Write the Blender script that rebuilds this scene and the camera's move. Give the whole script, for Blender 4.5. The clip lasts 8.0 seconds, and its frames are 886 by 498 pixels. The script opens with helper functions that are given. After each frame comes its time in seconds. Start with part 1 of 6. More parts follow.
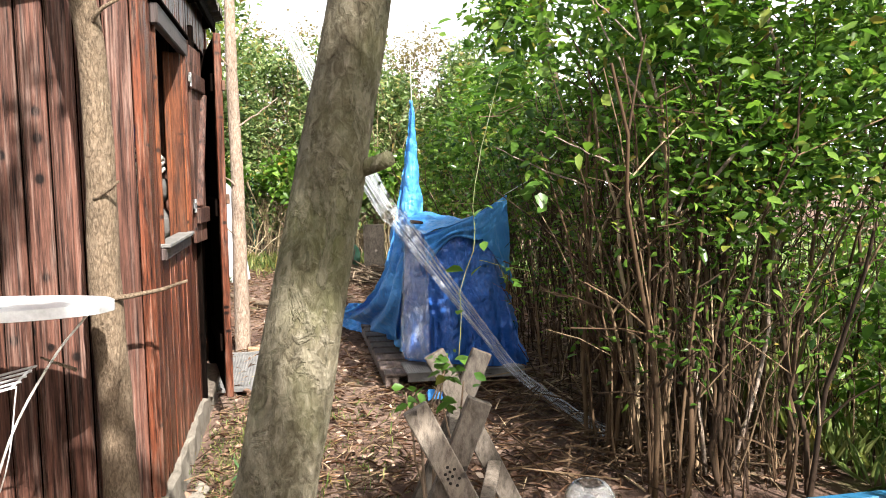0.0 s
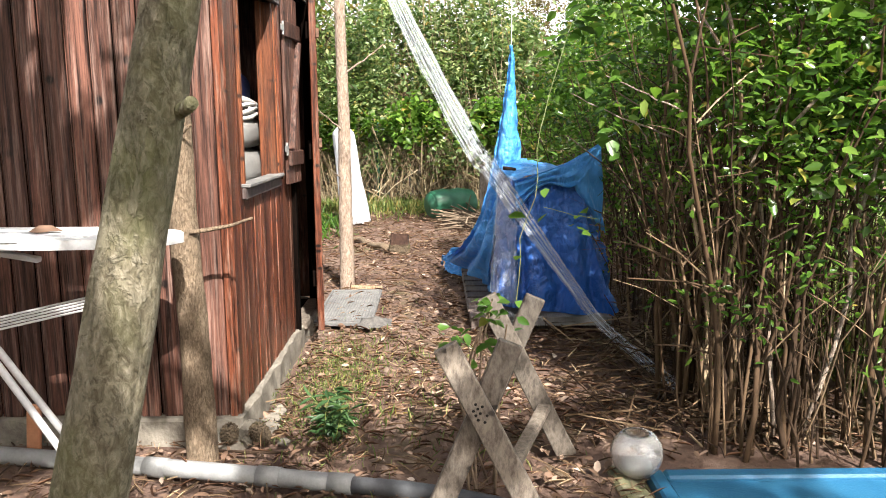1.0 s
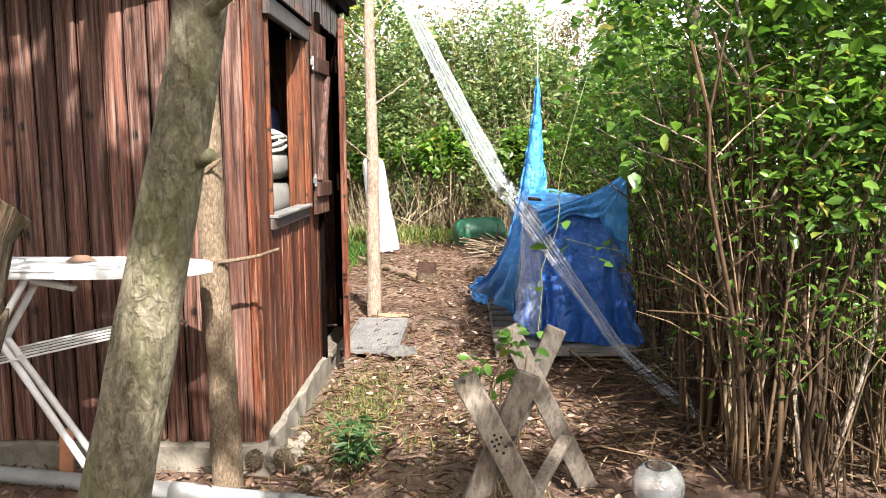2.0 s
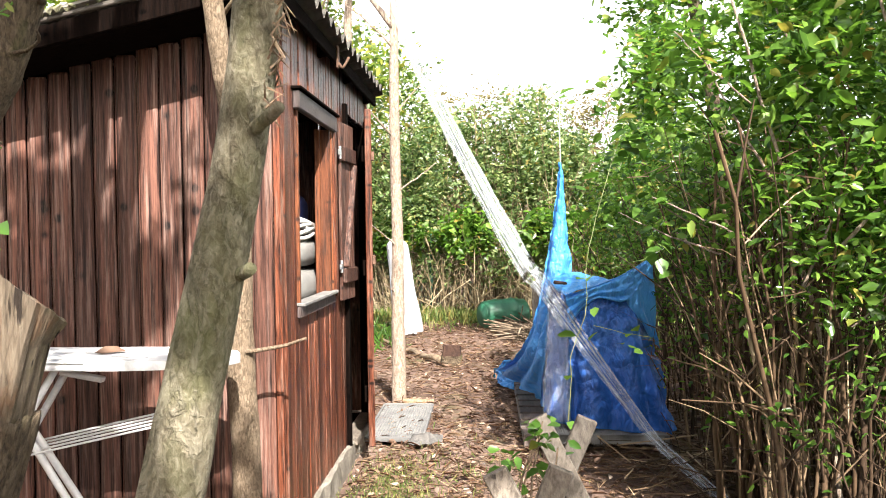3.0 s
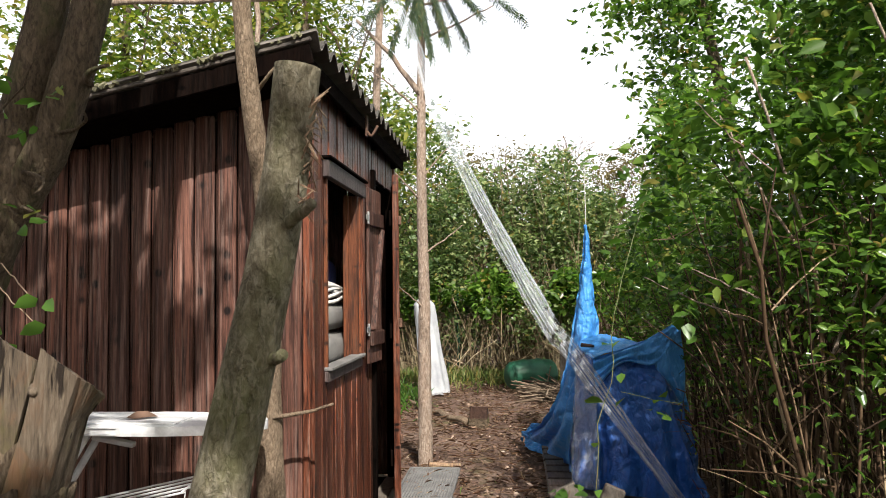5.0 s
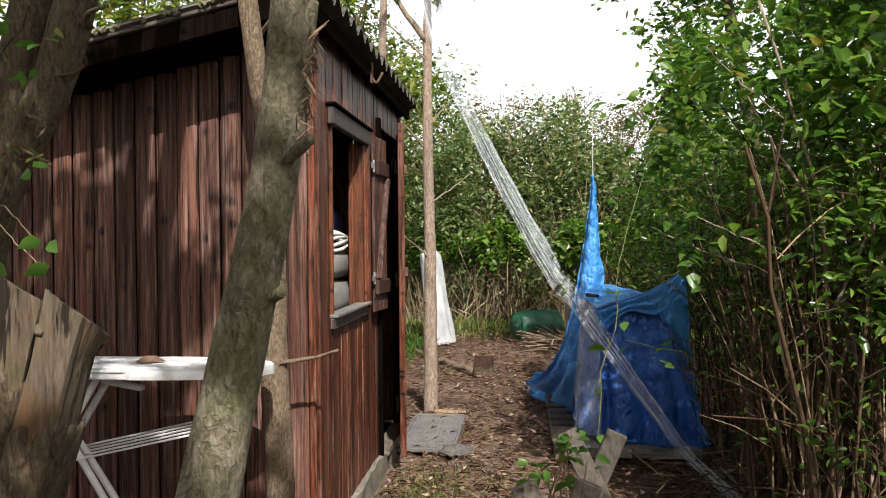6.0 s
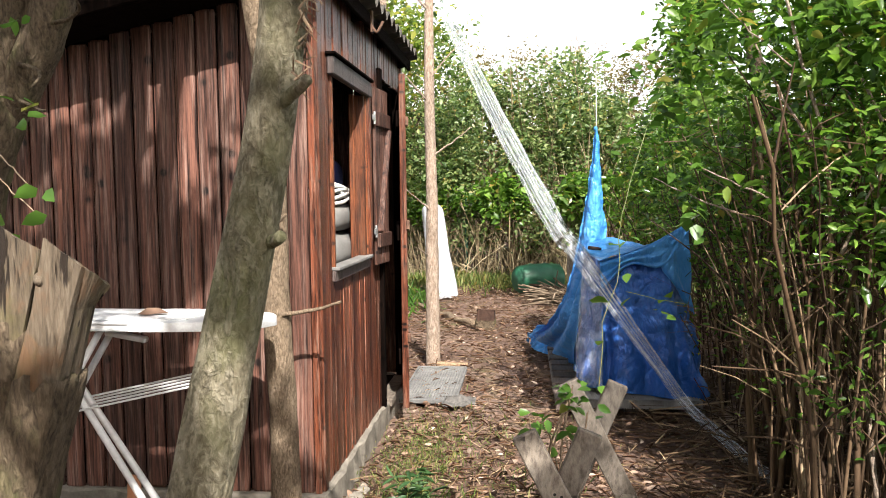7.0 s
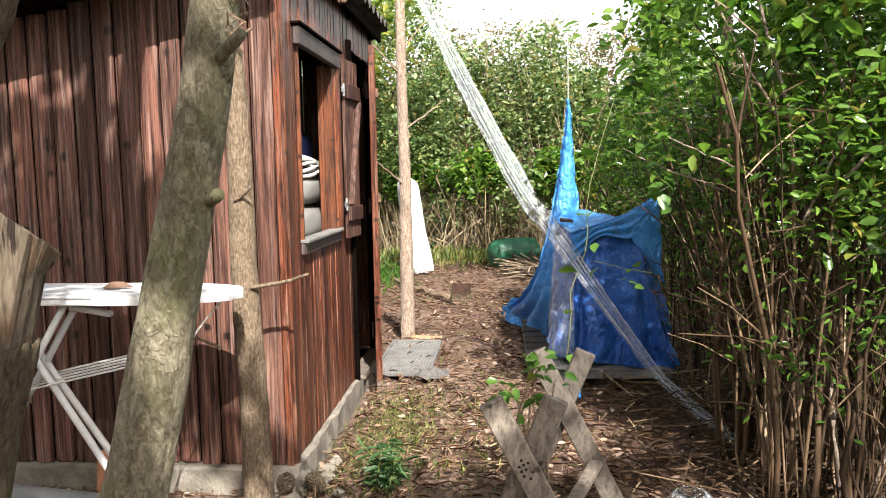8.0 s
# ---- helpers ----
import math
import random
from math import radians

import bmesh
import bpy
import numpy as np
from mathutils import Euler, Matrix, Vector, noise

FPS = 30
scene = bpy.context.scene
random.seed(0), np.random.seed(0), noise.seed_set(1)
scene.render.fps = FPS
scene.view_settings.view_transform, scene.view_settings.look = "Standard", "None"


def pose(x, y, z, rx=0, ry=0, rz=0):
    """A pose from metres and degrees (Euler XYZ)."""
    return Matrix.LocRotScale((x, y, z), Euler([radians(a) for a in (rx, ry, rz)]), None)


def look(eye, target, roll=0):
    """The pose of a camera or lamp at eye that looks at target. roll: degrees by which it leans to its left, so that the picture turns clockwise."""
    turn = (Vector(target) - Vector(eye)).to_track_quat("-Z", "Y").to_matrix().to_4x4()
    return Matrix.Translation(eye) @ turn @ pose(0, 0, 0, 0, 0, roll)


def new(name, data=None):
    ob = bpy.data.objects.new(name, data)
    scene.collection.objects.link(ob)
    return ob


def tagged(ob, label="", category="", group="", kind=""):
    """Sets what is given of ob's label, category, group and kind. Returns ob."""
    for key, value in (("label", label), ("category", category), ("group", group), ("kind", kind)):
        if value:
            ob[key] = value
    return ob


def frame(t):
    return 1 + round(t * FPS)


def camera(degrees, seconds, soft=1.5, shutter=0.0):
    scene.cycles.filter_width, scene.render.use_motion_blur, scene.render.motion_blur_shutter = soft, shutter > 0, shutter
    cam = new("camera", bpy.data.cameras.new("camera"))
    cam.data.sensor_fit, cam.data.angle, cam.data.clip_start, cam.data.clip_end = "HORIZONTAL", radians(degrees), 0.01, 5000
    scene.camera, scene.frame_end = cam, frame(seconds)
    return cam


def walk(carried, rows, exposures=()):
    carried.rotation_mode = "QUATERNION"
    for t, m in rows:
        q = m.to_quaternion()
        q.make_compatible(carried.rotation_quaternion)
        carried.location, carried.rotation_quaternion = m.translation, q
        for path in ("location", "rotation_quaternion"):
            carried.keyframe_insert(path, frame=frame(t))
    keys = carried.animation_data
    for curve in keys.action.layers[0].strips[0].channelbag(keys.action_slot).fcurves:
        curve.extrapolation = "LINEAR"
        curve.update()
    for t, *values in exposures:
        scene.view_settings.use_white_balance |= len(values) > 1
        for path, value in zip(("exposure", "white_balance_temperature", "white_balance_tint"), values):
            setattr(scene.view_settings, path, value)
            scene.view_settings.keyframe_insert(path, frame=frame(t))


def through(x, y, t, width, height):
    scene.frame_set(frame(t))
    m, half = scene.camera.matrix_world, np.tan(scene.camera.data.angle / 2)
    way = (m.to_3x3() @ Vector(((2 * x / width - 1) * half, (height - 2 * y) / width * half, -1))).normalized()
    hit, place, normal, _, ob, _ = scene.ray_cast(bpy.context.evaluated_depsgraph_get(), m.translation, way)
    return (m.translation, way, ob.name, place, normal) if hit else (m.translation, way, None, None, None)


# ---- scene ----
cam = camera(61.0, 8.0, soft=1.0)
PATH = [
    (0, (0.534, -3.011, 1.366), (0.925, -1.059, 1.173), -0.6),
    (0.5, (0.778, -3.069, 1.341), (0.933, -1.089, 1.102), 0.2),
    (1, (0.853, -3.108, 1.361), (0.876, -1.136, 1.032), -0.2),
    (1.5, (0.876, -3.138, 1.379), (0.855, -1.158, 1.093), -0.3),
    (2.8, (0.89, -3.161, 1.403), (0.779, -1.168, 1.278), -0.5),
    (3, (0.87, -3.149, 1.419), (0.753, -1.153, 1.372), -0.7),
    (3.5, (0.867, -3.186, 1.454), (0.725, -1.192, 1.525), -0.5),
    (4, (0.872, -3.199, 1.458), (0.706, -1.208, 1.546), -0.5),
    (5.5, (0.883, -3.189, 1.447), (0.688, -1.201, 1.559), -0.6),
    (6, (0.887, -3.186, 1.437), (0.68, -1.197, 1.416), -0.5),
    (6.5, (0.887, -3.176, 1.427), (0.674, -1.192, 1.296), -0.6),
    (7, (0.886, -3.171, 1.425), (0.673, -1.187, 1.284), -0.6),
    (7.5, (0.936, -3.183, 1.403), (0.745, -1.199, 1.239), -1.0),
    (8, (0.928, -3.167, 1.402), (0.771, -1.184, 1.198), -1.0),
]
walk(cam, [(t, look(eye, target, roll)) for t, eye, target, roll in PATH], [(0.0, 1.75), (0.5, 1.65), (1.0, 1.75), (1.5, 1.8), (2.8, 2.1), (3.5, 2.0), (4.0, 1.85), (5.3, 0.65), (6.0, 0.65), (6.5, 1.25), (8.0, 1.6)])

# ---- world, sun ----
world = bpy.data.worlds.new("sky")
scene.world = world
world.use_nodes = True
wn = world.node_tree
wn.nodes.clear()
sky = wn.nodes.new("ShaderNodeTexSky")
sky.sky_type = "NISHITA"
sky.sun_disc = False
SUN_TO = Vector((0.25, -0.68, 0.68)).normalized()
sky.sun_elevation = math.asin(SUN_TO.z)
sky.sun_rotation = math.atan2(SUN_TO.x, SUN_TO.y)
sky.dust_density = 6.0
bg = wn.nodes.new("ShaderNodeBackground")
bg.inputs[1].default_value = 0.08
wout = wn.nodes.new("ShaderNodeOutputWorld")
haze = wn.nodes.new("ShaderNodeMix")
haze.data_type = "RGBA"
haze.inputs["B"].default_value = (13.0, 13.3, 13.8, 1.0)
# white autumn haze, thick over the horizon and thinning towards the zenith
heading = wn.nodes.new("ShaderNodeTexCoord")
height = wn.nodes.new("ShaderNodeSeparateXYZ")
thin = wn.nodes.new("ShaderNodeMapRange")
thin.inputs["From Min"].default_value = 0.26
thin.inputs["From Max"].default_value = 0.56
thin.inputs["To Min"].default_value = 0.95
thin.inputs["To Max"].default_value = 0.05
wn.links.new(heading.outputs["Generated"], height.inputs[0])
wn.links.new(height.outputs["Z"], thin.inputs["Value"])
wn.links.new(thin.outputs[0], haze.inputs["Factor"])
wn.links.new(sky.outputs[0], haze.inputs["A"])
wn.links.new(haze.outputs["Result"], bg.inputs[0])
wn.links.new(bg.outputs[0], wout.inputs[0])
sun_data = bpy.data.lights.new("sun", "SUN")
sun_data.energy = 5.0
sun_data.angle = radians(0.6)
sun_data.color = (1.0, 0.96, 0.90)
sun = new("sun", sun_data)
sun.matrix_world = look(SUN_TO * 30, (0, 0, 0))

# ---- materials ----


class Mat:
    """A node material under construction: principled shader with object coordinates."""

    def __init__(self, name, rough=0.7, spec=0.3):
        self.m = bpy.data.materials.new(name)
        self.m.use_nodes = True
        self.t = self.m.node_tree
        self.p = self.t.nodes["Principled BSDF"]
        self.out = self.t.nodes["Material Output"]
        self.p.inputs["Roughness"].default_value = rough
        self.p.inputs["Specular IOR Level"].default_value = spec
        self.tc = self.add("ShaderNodeTexCoord")
        self.oi = self.add("ShaderNodeObjectInfo")
        off = self.add("ShaderNodeVectorMath")
        off.operation = "MULTIPLY_ADD"
        comb = self.add("ShaderNodeCombineXYZ")
        for k in range(3):
            self.link(self.oi.outputs["Random"], comb.inputs[k])
        self.link(comb.outputs[0], off.inputs[0])
        off.inputs[1].default_value = (7.3, 11.1, 5.7)
        self.link(self.tc.outputs["Object"], off.inputs[2])
        self.co = off.outputs[0]
        self.geo = self.add("ShaderNodeNewGeometry")

    def add(self, kind):
        return self.t.nodes.new(kind)

    def link(self, a, b):
        self.t.links.new(a, b)

    def scaled(self, s):
        mp = self.add("ShaderNodeMapping")
        mp.inputs["Scale"].default_value = s
        self.link(self.co, mp.inputs["Vector"])
        return mp.outputs[0]

    def noise(self, s, detail=4.0, rough=0.55, distort=0.0):
        n = self.add("ShaderNodeTexNoise")
        n.inputs["Scale"].default_value = 1.0
        n.inputs["Detail"].default_value = detail
        n.inputs["Roughness"].default_value = rough
        n.inputs["Distortion"].default_value = distort
        self.link(self.scaled(s), n.inputs["Vector"])
        return n.outputs["Fac"]

    def voronoi(self, s, feature="F1"):
        n = self.add("ShaderNodeTexVoronoi")
        n.feature = feature
        n.inputs["Scale"].default_value = 1.0
        self.link(self.scaled(s), n.inputs["Vector"])
        return n.outputs["Distance"]

    def ramp(self, fac, stops):
        r = self.add("ShaderNodeValToRGB")
        el = r.color_ramp.elements
        while len(el) < len(stops):
            el.new(0.5)
        for e, (pos, col) in zip(el, stops):
            e.position = pos
            e.color = (*col, 1.0) if len(col) == 3 else col
        self.link(fac, r.inputs[0])
        return r.outputs[0]

    def mix(self, a, b, fac, mode="MIX"):
        n = self.add("ShaderNodeMix")
        n.data_type = "RGBA"
        n.blend_type = mode
        for sock, v in ((n.inputs["Factor"], fac), (n.inputs["A"], a), (n.inputs["B"], b)):
            if isinstance(v, (int, float)):
                sock.default_value = v
            elif isinstance(v, tuple):
                sock.default_value = (*v, 1.0)
            else:
                self.link(v, sock)
        return n.outputs["Result"]

    def math(self, op, a, b=0.5):
        n = self.add("ShaderNodeMath")
        n.operation = op
        for sock, v in zip(n.inputs, (a, b)):
            if isinstance(v, (int, float)):
                sock.default_value = v
            else:
                self.link(v, sock)
        return n.outputs[0]

    def bump(self, h, dist=0.01, strength=0.6):
        b = self.add("ShaderNodeBump")
        b.inputs["Distance"].default_value = dist
        b.inputs["Strength"].default_value = strength
        self.link(h, b.inputs["Height"])
        self.link(b.outputs[0], self.p.inputs["Normal"])

    def vary(self, col, fac, lo=0.75, hi=1.25):
        """Brightness that varies with a 0..1 value."""
        v = self.math("MULTIPLY_ADD", fac, hi - lo)
        v.node.inputs[2].default_value = lo
        comb = self.add("ShaderNodeCombineXYZ")
        for k in range(3):
            self.link(v, comb.inputs[k])
        return self.mix(col, comb.outputs[0], 1.0, "MULTIPLY")

    def colour(self, col):
        if isinstance(col, tuple):
            self.p.inputs["Base Color"].default_value = (*col, 1)
        else:
            self.link(col, self.p.inputs["Base Color"])


def plain(name, c1, c2, s=8.0, rough=0.7, bump=0.004, spec=0.3, metal=0.0, fine=120.0):
    """Two-scale mottled surface."""
    m = Mat(name, rough, spec)
    base = m.ramp(m.noise((s, s, s), 6, 0.6), [(0.3, c1), (0.7, c2)])
    f = m.noise((fine, fine, fine), 3, 0.6)
    m.colour(m.vary(m.vary(base, f, 0.8, 1.2), m.oi.outputs["Random"], 0.85, 1.15))
    m.p.inputs["Metallic"].default_value = metal
    if bump:
        m.bump(f, bump)
    return m.m


def wood(name, dark, light, grey, wear=0.5, rough=0.6, grain=(140, 140, 10.0), spec=0.3, long_axis=2, drips=0.55):
    """Board with grain along one axis, knots, streaks and a weathered grey bloom."""
    m = Mat(name, rough, spec)
    g = list(grain)
    if long_axis != 2:
        g[2], g[long_axis] = g[long_axis], g[2]
    fine = m.noise(tuple(g), 6, 0.7, 0.1)
    wide = m.noise(tuple(v * 0.4 for v in g), 4, 0.65, 0.3)
    base = m.ramp(m.math("MULTIPLY", m.math("ADD", fine, wide), 0.5), [(0.40, dark), (0.58, light)])
    ks = [13.0, 13.0, 13.0]
    ks[long_axis] = 24.0
    cells = m.add("ShaderNodeTexVoronoi")
    cells.inputs["Scale"].default_value = 1.0
    m.link(m.scaled(tuple(ks)), cells.inputs["Vector"])
    pick = m.add("ShaderNodeSeparateColor")
    m.link(cells.outputs["Color"], pick.inputs[0])
    chosen = m.ramp(pick.outputs[0], [(0.80, (0, 0, 0)), (0.81, (1, 1, 1))])
    ring = m.ramp(cells.outputs["Distance"], [(0.16, (1, 1, 1)), (0.27, (0.25, 0.25, 0.25)), (0.42, (0, 0, 0))])
    base = m.mix(base, tuple(v * 0.45 for v in dark), m.math("MULTIPLY", chosen, ring))
    bloom = m.ramp(m.noise(tuple(v * 0.35 for v in g), 5, 0.75), [(0.5, (0, 0, 0)), (0.78, (wear, wear, wear))])
    base = m.mix(base, grey, bloom)
    drip = m.ramp(m.noise(tuple(v * 0.3 for v in g), 6, 0.8, 0.4), [(0.40, (0.22, 0.22, 0.22)), (0.52, (1, 1, 1))])
    base = m.mix(base, drip, drips, "MULTIPLY")
    base = m.vary(base, m.oi.outputs["Random"], 0.55, 1.45)
    m.colour(m.vary(base, m.noise((2.1, 2.1, 2.1), 3), 0.6, 1.4))
    m.bump(fine, 0.004, 0.7)
    return m.m


def bark(name, c1, c2, c3, plate=(28, 28, 9), depth=0.012, moss=None, fine=(90, 90, 30)):
    m = Mat(name, 0.9, 0.15)
    v = m.voronoi(plate, "DISTANCE_TO_EDGE")
    n = m.noise(fine, 6, 0.7, 0.7)
    base = m.ramp(n, [(0.32, c1), (0.5, c2), (0.68, c3)])
    crack = m.ramp(v, [(0.0, (0.35, 0.35, 0.35)), (0.09, (1, 1, 1))])
    base = m.mix(base, crack, 0.3, "MULTIPLY")
    if moss:
        base = m.mix(base, moss, m.ramp(m.noise((7, 7, 4), 5, 0.6), [(0.52, (0, 0, 0)), (0.72, (0.75, 0.75, 0.75))]))
    flake = m.ramp(m.noise(tuple(q * 0.9 for q in plate), 6, 0.7, 0.5), [(0.53, (0, 0, 0)), (0.57, (1, 1, 1))])
    fl = m.mix(base, c3, 0.35)
    base = m.mix(base, fl, flake)
    m.colour(m.vary(base, m.noise((3.5, 3.5, 1.5), 4), 0.7, 1.3))
    h = m.math("ADD", m.math("MULTIPLY", m.math("MINIMUM", v, 0.2), 1.2), m.math("ADD", m.math("MULTIPLY", n, 0.7), m.math("MULTIPLY", flake, 0.35)))
    m.bump(h, depth, 0.9)
    return m.m


def leaf(name, c1, c2, c3, through=0.45, gloss=0.32):
    """Leaf: reflects and lets light through; each leaf has its own tone."""
    m = Mat(name, gloss, 0.45)
    r = m.geo.outputs["Random Per Island"]
    col = m.ramp(r, [(0.0, c1), (0.45, c2), (0.9, c3), (1.0, (0.28, 0.20, 0.05))])
    col = m.vary(col, m.noise((0.9, 0.9, 0.9), 2), 0.7, 1.3)
    m.colour(col)
    tr = m.add("ShaderNodeBsdfTranslucent")
    m.link(m.mix(col, (0.95, 1.2, 0.42), 0.6, "MULTIPLY"), tr.inputs["Color"])
    mx = m.add("ShaderNodeMixShader")
    mx.inputs[0].default_value = through
    m.link(m.p.outputs[0], mx.inputs[1])
    m.link(tr.outputs[0], mx.inputs[2])
    m.link(mx.outputs[0], m.out.inputs[0])
    return m.m


def islands(name, stops, rough=0.85):
    """Loose bits whose colour varies piece by piece."""
    m = Mat(name, rough, 0.2)
    m.colour(m.vary(m.ramp(m.geo.outputs["Random Per Island"], stops), m.noise((30, 30, 30), 3), 0.7, 1.3))
    return m.m


def tarp_mat(name, c1, c2, rough, through):
    m = Mat(name, rough, 0.5)
    col = m.ramp(m.noise((2.5, 2.5, 2.5), 5, 0.6), [(0.3, c1), (0.75, c2)])
    dirt = m.ramp(m.noise((9, 9, 3), 6, 0.7), [(0.55, (0, 0, 0)), (0.8, (0.3, 0.3, 0.3))])
    col = m.mix(col, (0.20, 0.24, 0.30), dirt)
    m.colour(col)
    wr = m.noise((9, 9, 5), 5, 0.6, 1.2)
    fold = m.voronoi((7, 7, 5), "DISTANCE_TO_EDGE")
    small = m.voronoi((19, 19, 13), "DISTANCE_TO_EDGE")
    crease = m.math("ADD", m.math("MULTIPLY", m.math("MINIMUM", fold, 0.3), 0.7), m.math("MULTIPLY", m.math("MINIMUM", small, 0.25), 0.45))
    m.bump(m.math("ADD", m.math("ADD", wr, crease), m.math("MULTIPLY", m.noise((220, 220, 220), 1), 0.05)), 0.045, 1.0)
    tr = m.add("ShaderNodeBsdfTranslucent")
    m.link(col, tr.inputs["Color"])
    mx = m.add("ShaderNodeMixShader")
    mx.inputs[0].default_value = through
    m.link(m.p.outputs[0], mx.inputs[1])
    m.link(tr.outputs[0], mx.inputs[2])
    m.link(mx.outputs[0], m.out.inputs[0])
    return m.m


def film_mat(name="clear_film", k=1.0):
    """Clear stretch film: mostly see-through, milky and shiny along its creases."""
    m = Mat(name, 0.18, 0.6)
    m.colour((0.80, 0.86, 0.93))
    mp = m.add("ShaderNodeMapping")
    mp.inputs["Scale"].default_value = (26.0, 0.7, 1.0)
    m.link(m.tc.outputs["UV"], mp.inputs["Vector"])
    nz = m.add("ShaderNodeTexNoise")
    nz.inputs["Scale"].default_value = 1.0
    nz.inputs["Detail"].default_value = 6.0
    nz.inputs["Roughness"].default_value = 0.65
    nz.inputs["Distortion"].default_value = 0.3
    m.link(mp.outputs[0], nz.inputs["Vector"])
    streak = nz.outputs["Fac"]
    fac = m.ramp(streak, [(0.38, (0.10 * k,) * 3), (0.52, (0.32 * k,) * 3), (0.67, (0.8 * k,) * 3)])
    tr = m.add("ShaderNodeBsdfTransparent")
    mx = m.add("ShaderNodeMixShader")
    m.link(fac, mx.inputs[0])
    m.link(tr.outputs[0], mx.inputs[1])
    m.link(m.p.outputs[0], mx.inputs[2])
    m.link(mx.outputs[0], m.out.inputs[0])
    m.bump(streak, 0.02, 0.8)
    return m.m


def soil_mat():
    m = Mat("soil", 0.95, 0.1)
    a = m.noise((1.3, 1.3, 1.3), 5, 0.6)
    col = m.ramp(a, [(0.3, (0.080, 0.050, 0.038)), (0.5, (0.150, 0.098, 0.076)), (0.7, (0.25, 0.178, 0.14))])
    b = m.noise((38, 38, 38), 6, 0.7)
    col = m.vary(col, b, 0.5, 1.5)
    green = m.ramp(m.noise((2.2, 2.2, 2.2), 5, 0.65), [(0.56, (0, 0, 0)), (0.72, (0.5, 0.5, 0.5))])
    m.colour(m.mix(col, (0.09, 0.11, 0.03), green))
    m.bump(m.math("ADD", b, m.noise((9, 9, 9), 4)), 0.03, 0.8)
    return m.m


def glass_mat():
    m = Mat("crackled_glass", 0.06, 0.5)
    m.colour((0.96, 0.97, 0.97))
    m.p.inputs["Transmission Weight"].default_value = 0.9
    m.p.inputs["IOR"].default_value = 1.4
    m.bump(m.voronoi((90, 90, 90), "DISTANCE_TO_EDGE"), 0.003, 0.12)
    return m.m


M_BOARD = wood("stained_board", (0.009, 0.0036, 0.0026), (0.118, 0.052, 0.036), (0.30, 0.205, 0.17), 0.85, 0.6, spec=0.22)
M_SIDE = wood("red_stained_board", (0.012, 0.0042, 0.0030), (0.145, 0.043, 0.021), (0.34, 0.215, 0.16), 0.7, 0.42, spec=0.3)
M_TRIM = wood("weathered_trim", (0.032, 0.021, 0.018), (0.095, 0.072, 0.068), (0.17, 0.155, 0.15), 0.6)
M_ORANGE = wood("window_wood", (0.05, 0.014, 0.006), (0.22, 0.068, 0.025), (0.30, 0.18, 0.12), 0.35)
# near-black: the shade of eaves, interior and door back is in this colour
M_SHADEWOOD = wood("shaded_board", (0.0025, 0.0018, 0.0015), (0.007, 0.004, 0.003), (0.014, 0.010, 0.009), 0.3, 0.95, spec=0.02)
M_GREYWOOD = wood("grey_old_wood", (0.055, 0.043, 0.034), (0.14, 0.117, 0.094), (0.22, 0.20, 0.172), 0.45, grain=(90, 90, 40), drips=0.1)
M_SPLIT = wood("split_wood", (0.085, 0.05, 0.03), (0.27, 0.175, 0.105), (0.20, 0.20, 0.14), 0.5)
M_PLANK = wood("wet_plank", (0.05, 0.036, 0.03), (0.14, 0.105, 0.09), (0.2, 0.18, 0.17), 0.4, long_axis=1)
def peeled_mat():
    """Bare weathered stump wood: grey-tan with mossy and orange stains and long cracks."""
    m = Mat("peeled_wood", 0.8, 0.2)
    fine = m.noise((130, 130, 9), 6, 0.7, 0.2)
    base = m.ramp(fine, [(0.3, (0.038, 0.029, 0.020)), (0.52, (0.105, 0.08, 0.056)), (0.75, (0.185, 0.15, 0.11))])
    moss = m.ramp(m.noise((9, 9, 6), 5, 0.65), [(0.5, (0, 0, 0)), (0.68, (0.7, 0.7, 0.7))])
    base = m.mix(base, (0.115, 0.10, 0.04), moss)
    rust = m.ramp(m.noise((13, 13, 5), 5, 0.65, 0.6), [(0.53, (0, 0, 0)), (0.68, (0.7, 0.7, 0.7))])
    base = m.mix(base, (0.15, 0.078, 0.04), rust)
    split = m.ramp(m.noise((34, 34, 2.2), 3, 0.5), [(0.325, (1, 1, 1)), (0.35, (0, 0, 0))])
    m.colour(m.mix(base, (0.02, 0.014, 0.01), split))
    m.bump(m.math("SUBTRACT", fine, split), 0.006, 0.8)
    return m.m


M_PEELED = peeled_mat()
M_STAKE = plain("orange_stake", (0.28, 0.12, 0.06), (0.42, 0.2, 0.11), 9)
M_BARK = bark("olive_bark", (0.075, 0.062, 0.039), (0.165, 0.142, 0.095), (0.30, 0.265, 0.195), (34, 34, 17), 0.014, (0.10, 0.112, 0.036), (120, 120, 75))
M_BARKTAN = bark("tan_bark", (0.075, 0.052, 0.034), (0.165, 0.12, 0.08), (0.29, 0.22, 0.155), (44, 44, 20), 0.010, None, (170, 170, 50))
M_BARKRED = bark("pine_bark", (0.12, 0.085, 0.062), (0.25, 0.185, 0.14), (0.40, 0.33, 0.265), (36, 36, 12), 0.009)
M_BARKDARK = bark("rough_bark", (0.038, 0.026, 0.018), (0.095, 0.070, 0.046), (0.165, 0.125, 0.085), (34, 34, 13), 0.018, (0.08, 0.09, 0.03))
M_CANE = islands("dry_canes", [(0.0, (0.026, 0.015, 0.009)), (0.6, (0.075, 0.045, 0.024)), (0.92, (0.20, 0.135, 0.08)), (1.0, (0.36, 0.27, 0.17))])
